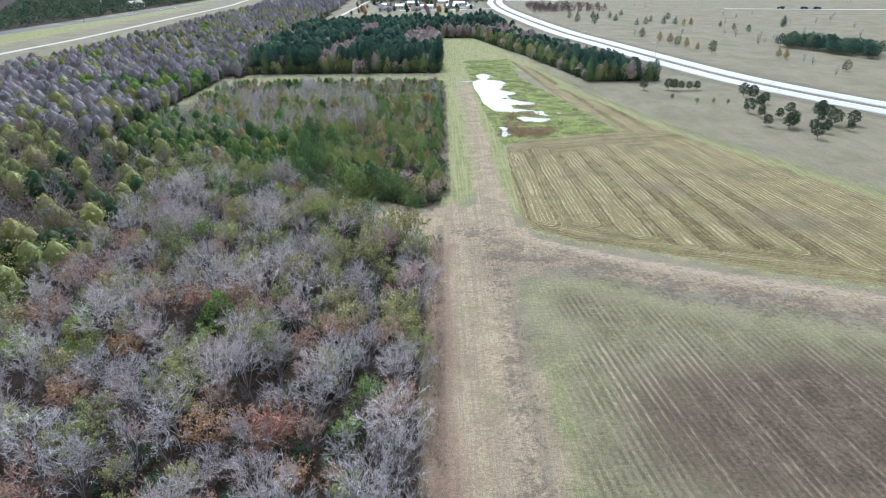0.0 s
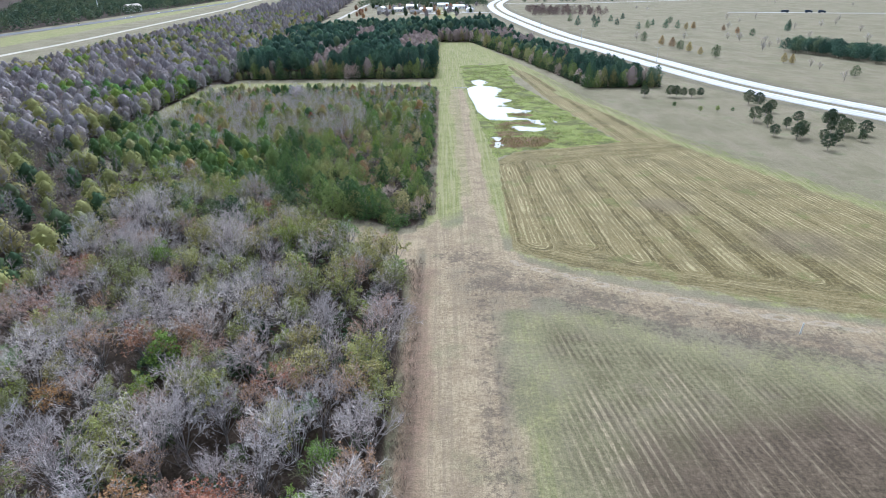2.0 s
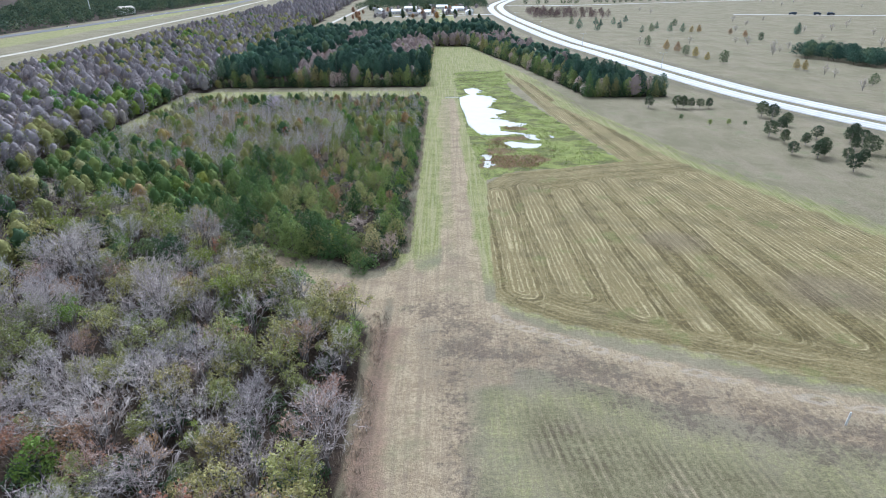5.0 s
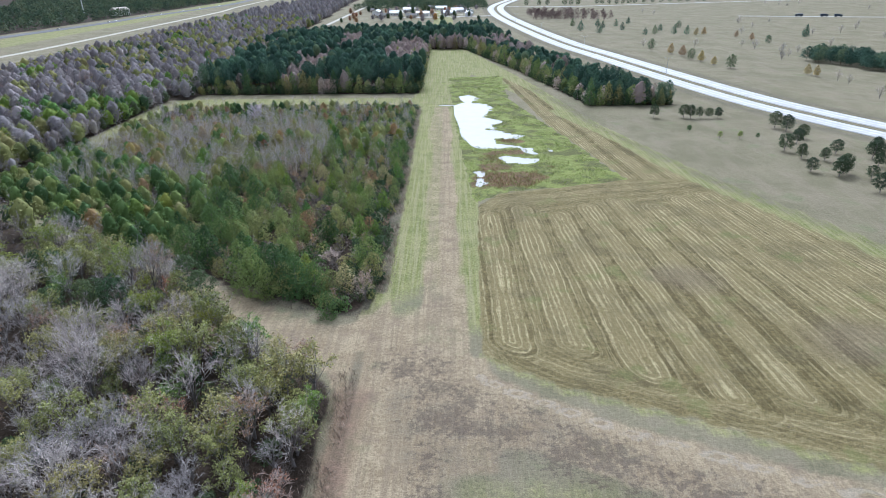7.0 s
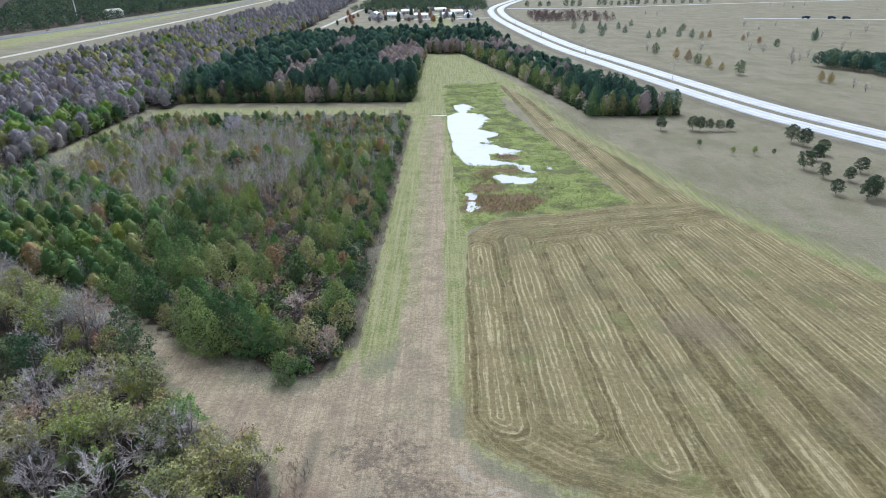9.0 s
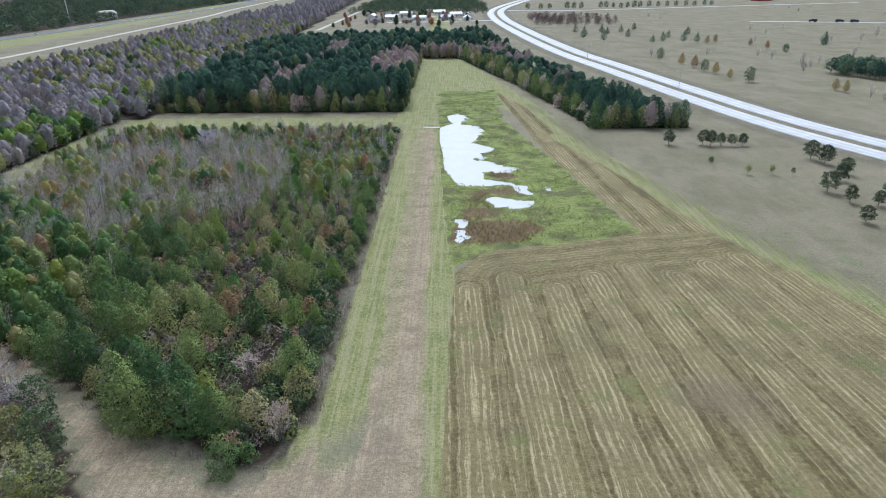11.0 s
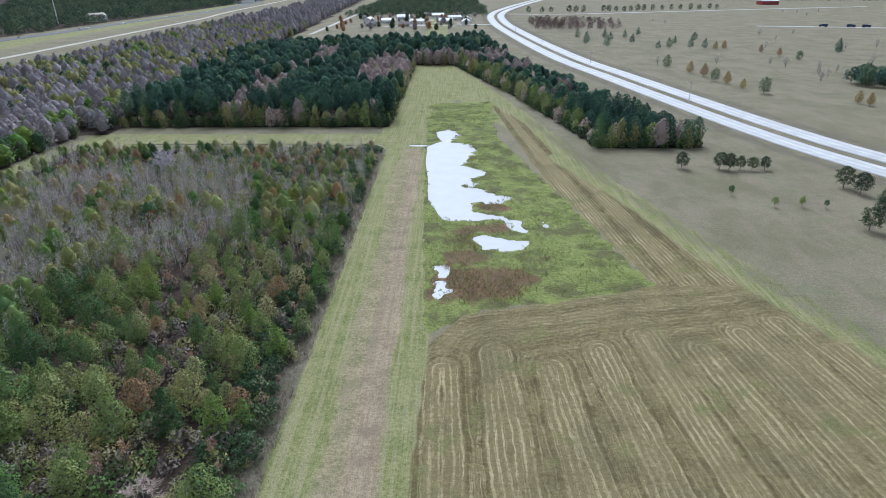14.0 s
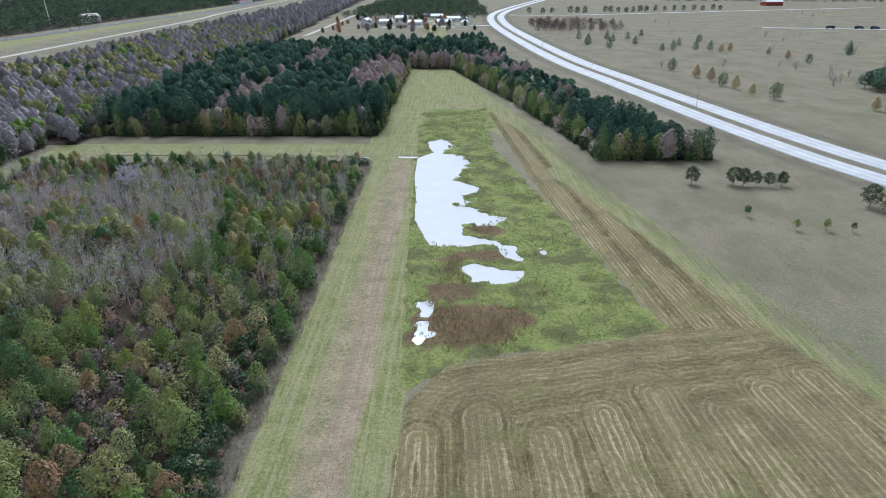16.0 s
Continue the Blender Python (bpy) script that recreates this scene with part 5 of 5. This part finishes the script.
plant(meadow, [*[(x, y, k % 3 == 0 and 0 or 1) for k, (x, y) in enumerate(CONIFERS)], *[(x, y, 3 if k % 3 else 0) for k, (x, y) in enumerate(RUSTY)],
               *[(x, y, 2) for x, y in LEAFLESS]], np.random.RandomState(8), (0.75, 1.15))

# ---------------------------------------------------------------- groves and rows beyond the highway
places, rng = spots(255, 330, 405, 525, 6.5, 71, lambda x, y: inside(x, y, [(262, 484), (289, 414), (312, 440), (285, 512)]) > 0)
w, crown = crown_shape(190, 9.5, 4.0, 2.2, 600, 0.42, PINE_FORM, 0.16, 0.3)
grove = [make_tree("grove_pine", w, [("crown", crown, MAT_LEAF["pine"])], "dark pine of a small grove in the pasture", MAT_PINE_BARK, group="grove pines")]
plant(grove, np.c_[places, np.zeros(len(places))], rng, (0.8, 1.1))
places, rng = spots(130, 235, 860, 990, 11, 72, lambda x, y: rough_noise(x, y, 30, 4) > -0.05)
w, fine = lumpy_shape(186, 8, 3.2, 1.2, 16, 12, 0.5, DOME, 0.95)
brown = [make_tree("brown_tree", w, [("crown", fine, MAT_LEAF["plum"])], "reddish-brown leafless tree in a far group", group="brown trees")]
plant(brown, np.c_[places, np.zeros(len(places))], rng, (0.8, 1.2))
w, crown = lumpy_shape(191, 10, 5.0, 1.5, 20, 14, 0.7, DOME, 1.4, 0.2)
row_oaks = [make_tree("row_oak", w, [("crown", crown, MAT_LEAF["oak"])], "broad dark oak in a far roadside row", group="roadside oaks")]
ROW = [(286, 1225), (296, 1226), (308, 1223), (318, 1210), (332, 1221), (346, 1230), (358, 1235), (378, 1250), (394, 1249), (410, 1250), (431, 1263),
       (448, 1261), (463, 1259), (487, 1275), (499, 1274), (156, 1205), (177, 1192), (193, 1202), (223, 1199), (234, 1198), (246, 1197)]
plant(row_oaks, [(x, y, 0) for x, y in ROW], np.random.RandomState(3), (0.75, 1.15))
places, rng = spots(520, 1300, 1520, 1760, 14, 73, lambda x, y: np.abs(y - 1640 + 0.22 * (x - 600)) < 18)
scatter("far_hedge", "dark line of trees at the far edge of the pasture", clump_trees, rows_for(places, rng, 2, 1.0, 1.4), [MAT_FAR["oak"]])
places, rng = spots(-135, 85, 1115, 1650, 13, 74, lambda x, y: rough_noise(x, y, 60, 14) > -0.25)
scatter("town_woodland", "dark green trees closing the view behind far houses", clump_trees, rows_for(places, rng, 2, 0.8, 1.3), [MAT_FAR["suburb"]])
places, rng = spots(-120, 62, 850, 1115, 31, 75, lambda x, y: rough_noise(x, y, 40, 15) > -0.2)
for key, tint, words, k in (("town_trees", "oak", "dark green", 0), ("town_red_trees", "rust", "russet", 1), ("town_bare_trees", "grey", "leafless grey", 2)):
    scatter(key, words + " trees standing among far houses", far_leafy, rows_for(places[k::3], rng, 2, 0.7, 1.15), [MAT_FAR[tint]])

# ---------------------------------------------------------------- low growth


def tufts(name, label, places, height, width, blades, material, seed, spread=0.3):
    """Grass and weed tufts, joined."""
    rng = np.random.RandomState(seed)
    n = len(places)
    base = np.repeat(np.c_[places, np.zeros(n)], blades, axis=0) + rng.normal(size=(n * blades, 3)) * (spread, spread, 0)
    base[:, 2] = -0.1
    tip = base + np.c_[rng.normal(size=(n * blades, 2)) * height * 0.45, height * rng.uniform(0.5, 1.2, n * blades) + 0.1]
    s = Soup()
    s.slivers(base, tip, width, rng)
    v, f = s.arrays()
    me = tri_mesh(name, v, f, material, [("tone", np.tile(np.repeat(rng.rand(n), blades), 3))])
    return tagged(new(name, me), label, "grass", kind="stuff")


WEEDS = [(0.0, (0.24, 0.19, 0.145)), (0.5, (0.32, 0.26, 0.20)), (1.0, (0.40, 0.33, 0.25))]
SEDGE = [(0.0, (0.17, 0.23, 0.055)), (0.5, (0.27, 0.34, 0.085)), (1.0, (0.34, 0.35, 0.12))]
REEDS = [(0.0, (0.26, 0.18, 0.10)), (0.5, (0.36, 0.24, 0.14)), (1.0, (0.30, 0.29, 0.12))]
MAT_BRUSH = foliage("dead_brush", [(0.0, (0.17, 0.135, 0.105)), (1.0, (0.29, 0.235, 0.185))], True)
MAT_WEED, MAT_SEDGE, MAT_REED = (foliage(k, v, True) for k, v in (("dry_weeds", WEEDS), ("sedge", SEDGE), ("reeds", REEDS)))


def dry_land(x, y):
    d = inside(x, y, POND)
    for pool in PUDDLES:
        d = np.maximum(d, inside(x, y, pool))
    return d < 0.3


p, rng = spots(16, 71, 212, 436, 1.7, 81, lambda x, y: (inside(x, y, MARSH) > 0.5) & dry_land(x, y) & (rough_noise(x, y, 7, 33) > -0.06))
tufts("sedge_tufts", "bright green marsh sedge growing in tufts", p, 0.5, 0.16, 6, MAT_SEDGE, 1, 0.35)
p, rng = spots(24, 50, 224, 284, 1.15, 82, lambda x, y: (rough_noise(x, y, 2.6, 92) > -0.12) & ((np.hypot((x - 36) / 10, (y - 233) / 7) < 0.75 + 3.2 * rough_noise(x, y, 5, 2)) | (np.hypot((x - 52) / 4, (y - 245.5) / 2) < 1) | (np.hypot((x - 27) / 3, (y - 261) / 3) < 1) | (np.hypot((x - 30) / 4, (y - 255) / 8) < 1)
                                                         | (np.hypot((x - 38.5) / 4, (y - 279.5) / 2.4) < 1)) & (inside(x, y, PUDDLES[0]) < 0))
tufts("reed_bed", "reddish-brown dead reeds beside the pond", p, 0.8, 0.12, 8, MAT_REED, 2, 0.35)
p, rng = spots(2, 140, 70, 130, 1.5, 83, lambda x, y: (beside(x, y, [(9, 124), (14, 111), (27, 119), (42, 109), (57, 102), (84, 93), (140, 72)]) < 4.5) & (rough_noise(x, y, 8, 5) > 0.02))
tufts("roadside_weeds", "dark brown dead weeds in clumps along the dirt track", p, 0.35, 0.06, 14, MAT_BRUSH, 3, 0.6)
p, rng = spots(-4, 4, 40, 342, 1.1, 84, lambda x, y: (np.abs(x - np.where(y < 142, -2.0, 0.8)) < 1.7) & ((y < 134) | (y > 160)) & (rough_noise(x, y, 6, 6) > -0.1))
tufts("wood_edge_weeds", "tall dry grass along the edge of the woods", p, 0.9, 0.12, 8, MAT_WEED, 4, 0.4)
p, rng = spots(60, 140, 90, 430, 1.9, 85, lambda x, y: (beside(x, y, BAND) < 2.4) & (rough_noise(x, y, 9, 7) > -0.02))
tufts("ditch_weeds", "brown weeds along a shallow ditch", p, 0.4, 0.12, 6, MAT_WEED, 5, 0.45)
p, rng = spots(-70, 2, 140, 205, 1.3, 86, lambda x, y: (np.abs(y - gap_north(x) - 0.5) < 1.4) & (x < -2) & (rough_noise(x, y, 6, 8) > -0.1))
tufts("path_weeds", "brown brush along the woodland path", p, 0.7, 0.12, 7, MAT_WEED, 6, 0.4)

# ---------------------------------------------------------------- small structures


def marker_post():
    root = thing("marker_post", "white marker post leaning beside the dirt track", "post")
    bm = rod(bmesh.new(), (0, 0, -0.2), (0.16, 0, 2.2), 0.15, 0.14, 10)
    part("post", bm, MAT_WHITE, root)
    bm = rod(bmesh.new(), (0.16, 0, 2.2), (0.167, 0, 2.3), 0.15, 0.06, 10)
    part("cap", bm, MAT_WHITE, root)
    root.matrix_basis = pose(67.9, 102.3, 0)


marker_post()


def street_lamp():
    root = thing("street_lamp", "slim grey steel street lamp in the highway median", "lamp post", "highway lamps")
    part("pole", rod(bmesh.new(), (0, 0, -0.2), (0, 0, 10), 0.16, 0.09, 8), MAT_STEEL, root)
    for s in (-1, 1):
        arm = part("arm", rod(bmesh.new(), (0, 0, 9.9), (2.2 * s, 0, 10.5), 0.06, 0.05, 6), MAT_STEEL, root)
        part("lamp_head", box(bmesh.new(), 2.2 * s - 0.4, 2.2 * s + 0.4, -0.15, 0.15, 10.42, 10.6, 0.04), MAT_STEEL, arm)
    return root


lamp = street_lamp()
lamp.matrix_basis = pose(148.5, 430, 0, 0, 0, 10)
for y in (560, 690, 830):
    copy_thing(lamp, pose(float(highway_x(y)), y, 0, 0, 0, 8))


def house(w, d, h, wall, roof, label, name="house", category="house"):
    """A house with walls, gabled roof, door and windows on its long sides."""
    root = thing(name, label, category, "far houses")
    part("wall", box(bmesh.new(), -w / 2, w / 2, -d / 2, d / 2, -0.2, h), wall, root)
    bm = bmesh.new()
    e, r = 0.6, d * 0.28
    pts = [bm.verts.new(v) for v in ((-w / 2 - e, -d / 2 - e, h), (w / 2 + e, -d / 2 - e, h), (w / 2 + e, d / 2 + e, h), (-w / 2 - e, d / 2 + e, h),
                                      (-w / 2 - e, 0, h + r), (w / 2 + e, 0, h + r))]
    for f in ((0, 1, 5, 4), (2, 3, 4, 5), (0, 4, 3), (1, 2, 5), (3, 2, 1, 0)):
        bm.faces.new([pts[i] for i in f])
    part("roof", bm, roof, root)
    part("door", box(bmesh.new(), -0.5, 0.5, -d / 2 - 0.06, -d / 2 + 0.02, 0, 2.1), MAT_RED, root)
    count = max(2, int(w / 4))
    for k in range(count):
        x = -w / 2 + (k + 0.5) * w / count
        if abs(x) > 1.2:
            part("window", box(bmesh.new(), x - 0.6, x + 0.6, -d / 2 - 0.05, -d / 2 + 0.02, 1.0, 2.2), MAT_GLASS, root)
    return root


a = house(18, 10, 4, MAT_WHITE, MAT_WHITE, "white far building with a pale metal roof")
a.matrix_basis = pose(-60, 985, 0, 0, 0, 5)
for x, y, r in ((-20, 968, -8), (18, 975, 4), (45, 962, 90), (30, 1040, 12), (-90, 1010, 80), (-45, 1060, 0), (5, 1095, 4), (48, 1010, 94)):
    copy_thing(a, pose(x, y, 0, 0, 0, r))
b = house(14, 9, 3.4, MAT_TAN_WALL, MAT_ROOF, "tan far house with a grey roof")
b.matrix_basis = pose(-78, 935, 0, 0, 0, 20)
for x, y, r in ((-35, 930, 4), (12, 1000, 0), (-100, 1060, 10), (-10, 1130, 0), (40, 1150, 20), (-480, 1500, 80)):
    copy_thing(b, pose(x, y, 0, 0, 0, r))
c = house(26, 14, 8, MAT_WHITE, MAT_TAN_WALL, "large white flat-roofed building beside the far road", "office_building", "building")
c.matrix_basis = pose(-497, 1052, 0, 0, 0, 70)
d = house(34, 22, 7, MAT_RED, MAT_WHITE, "red barn with a white roof in the far pasture", "barn", "barn")
d.matrix_basis = pose(662, 1428, 0, 0, 0, 6)
e = house(60, 24, 7, MAT_WHITE, MAT_RED, "long white shop with a red roof far away", "shop", "building")
e.matrix_basis = pose(-470, 1650, 0, 0, 0, 80)
copy_thing(e, pose(-500, 1850, 0, 0, 0, 78))


def mast():
    root = thing("radio_mast", "tall white mast rising over the suburb trees", "mast")
    part("pole", rod(bmesh.new(), (0, 0, -0.3), (0, 0, 42), 0.9, 0.6, 8), MAT_WHITE, root)
    for z in (38, 40.5):
        part("antenna", rod(bmesh.new(), (0, 0, z), (0, 0, z + 1.2), 1.5, 1.5, 8), MAT_STEEL, root)
    root.matrix_basis = pose(-530, 1010, 0)


mast()


def truck():
    root = thing("parked_truck", "dark blue truck parked on the far service road", "truck", "far vehicles")
    paint = plain("dark_blue_paint", (0.03, 0.05, 0.09), 0.35, 0.5, 0.1)
    part("body", box(bmesh.new(), -4.5, 1.8, -1.2, 1.2, 0.9, 3.4, 0.1), paint, root)
    cab = part("cab", box(bmesh.new(), 2.0, 4.4, -1.15, 1.15, 0.7, 2.8, 0.25), paint, root)
    part("windscreen", box(bmesh.new(), 4.36, 4.46, -0.95, 0.95, 1.7, 2.5), MAT_GLASS, cab)
    for x in (-3.4, -2.0, 3.2):
        for y in (-1.0, 1.0):
            part("wheel", rod(bmesh.new(), (x, y - 0.16, 0.5), (x, y + 0.16, 0.5), 0.5, 0.5, 14), MAT_TYRE, root)
    return root


t0 = truck()
t0.matrix_basis = pose(498, 876, 0.15, 0, 0, -16)
copy_thing(t0, pose(513, 871, 0.15, 0, 0, -16))
copy_thing(t0, pose(470, 884, 0.15, 0, 0, 164))

ribbon("road_service", curve_through([(400, 902), (450, 890), (530, 866), (640, 845), (900, 800)], 30), -4, 4, 0.12, MAT_ROAD, "pale narrow service road across the pasture", "road")
ribbon("road_pasture", curve_through([(118, 1170), (207, 1157), (350, 1195), (502, 1243), (800, 1330)], 30), -4, 4, 0.12, MAT_ROAD, "pale narrow road beyond the oak row", "road")
ribbon("road_side", curve_through([(-60, 930), (21, 944), (84, 956)], 20), -4, 4, 0.12, MAT_ROAD, "pale side road joining the highway", "road")
ribbon("road_suburb", curve_through([(-520, 430), (-478, 560), (-452, 720), (-440, 880), (-440, 1000), (-425, 1360), (-470, 1800)], 30), -9, 9, 0.12, MAT_ASPHALT, "grey road between the levee and the suburb", "road")


def far_car():
    root = thing("parked_car", "small pale car parked along the suburb road", "car", "far cars")
    body = part("body", box(bmesh.new(), -2.2, 2.2, -0.9, 0.9, 0.3, 0.95, 0.15), MAT_WHITE, root)
    part("cabin", box(bmesh.new(), -1.3, 0.9, -0.8, 0.8, 0.9, 1.45, 0.2), MAT_GLASS, root)
    for x in (-1.4, 1.4):
        for y in (-0.8, 0.8):
            part("wheel", rod(bmesh.new(), (x, y - 0.1, 0.32), (x, y + 0.1, 0.32), 0.32, 0.32, 12), MAT_TYRE, root)
    return root


car = far_car()
car.matrix_basis = pose(-440, 905, 0.14, 0, 0, 92)
for x, y in ((-443, 930), (-438, 1010), (-437, 1060), (-434, 1140), (-432, 1210), (-446, 800), (-428, 1300)):
    copy_thing(car, pose(x, y, 0.14, 0, 0, 90))
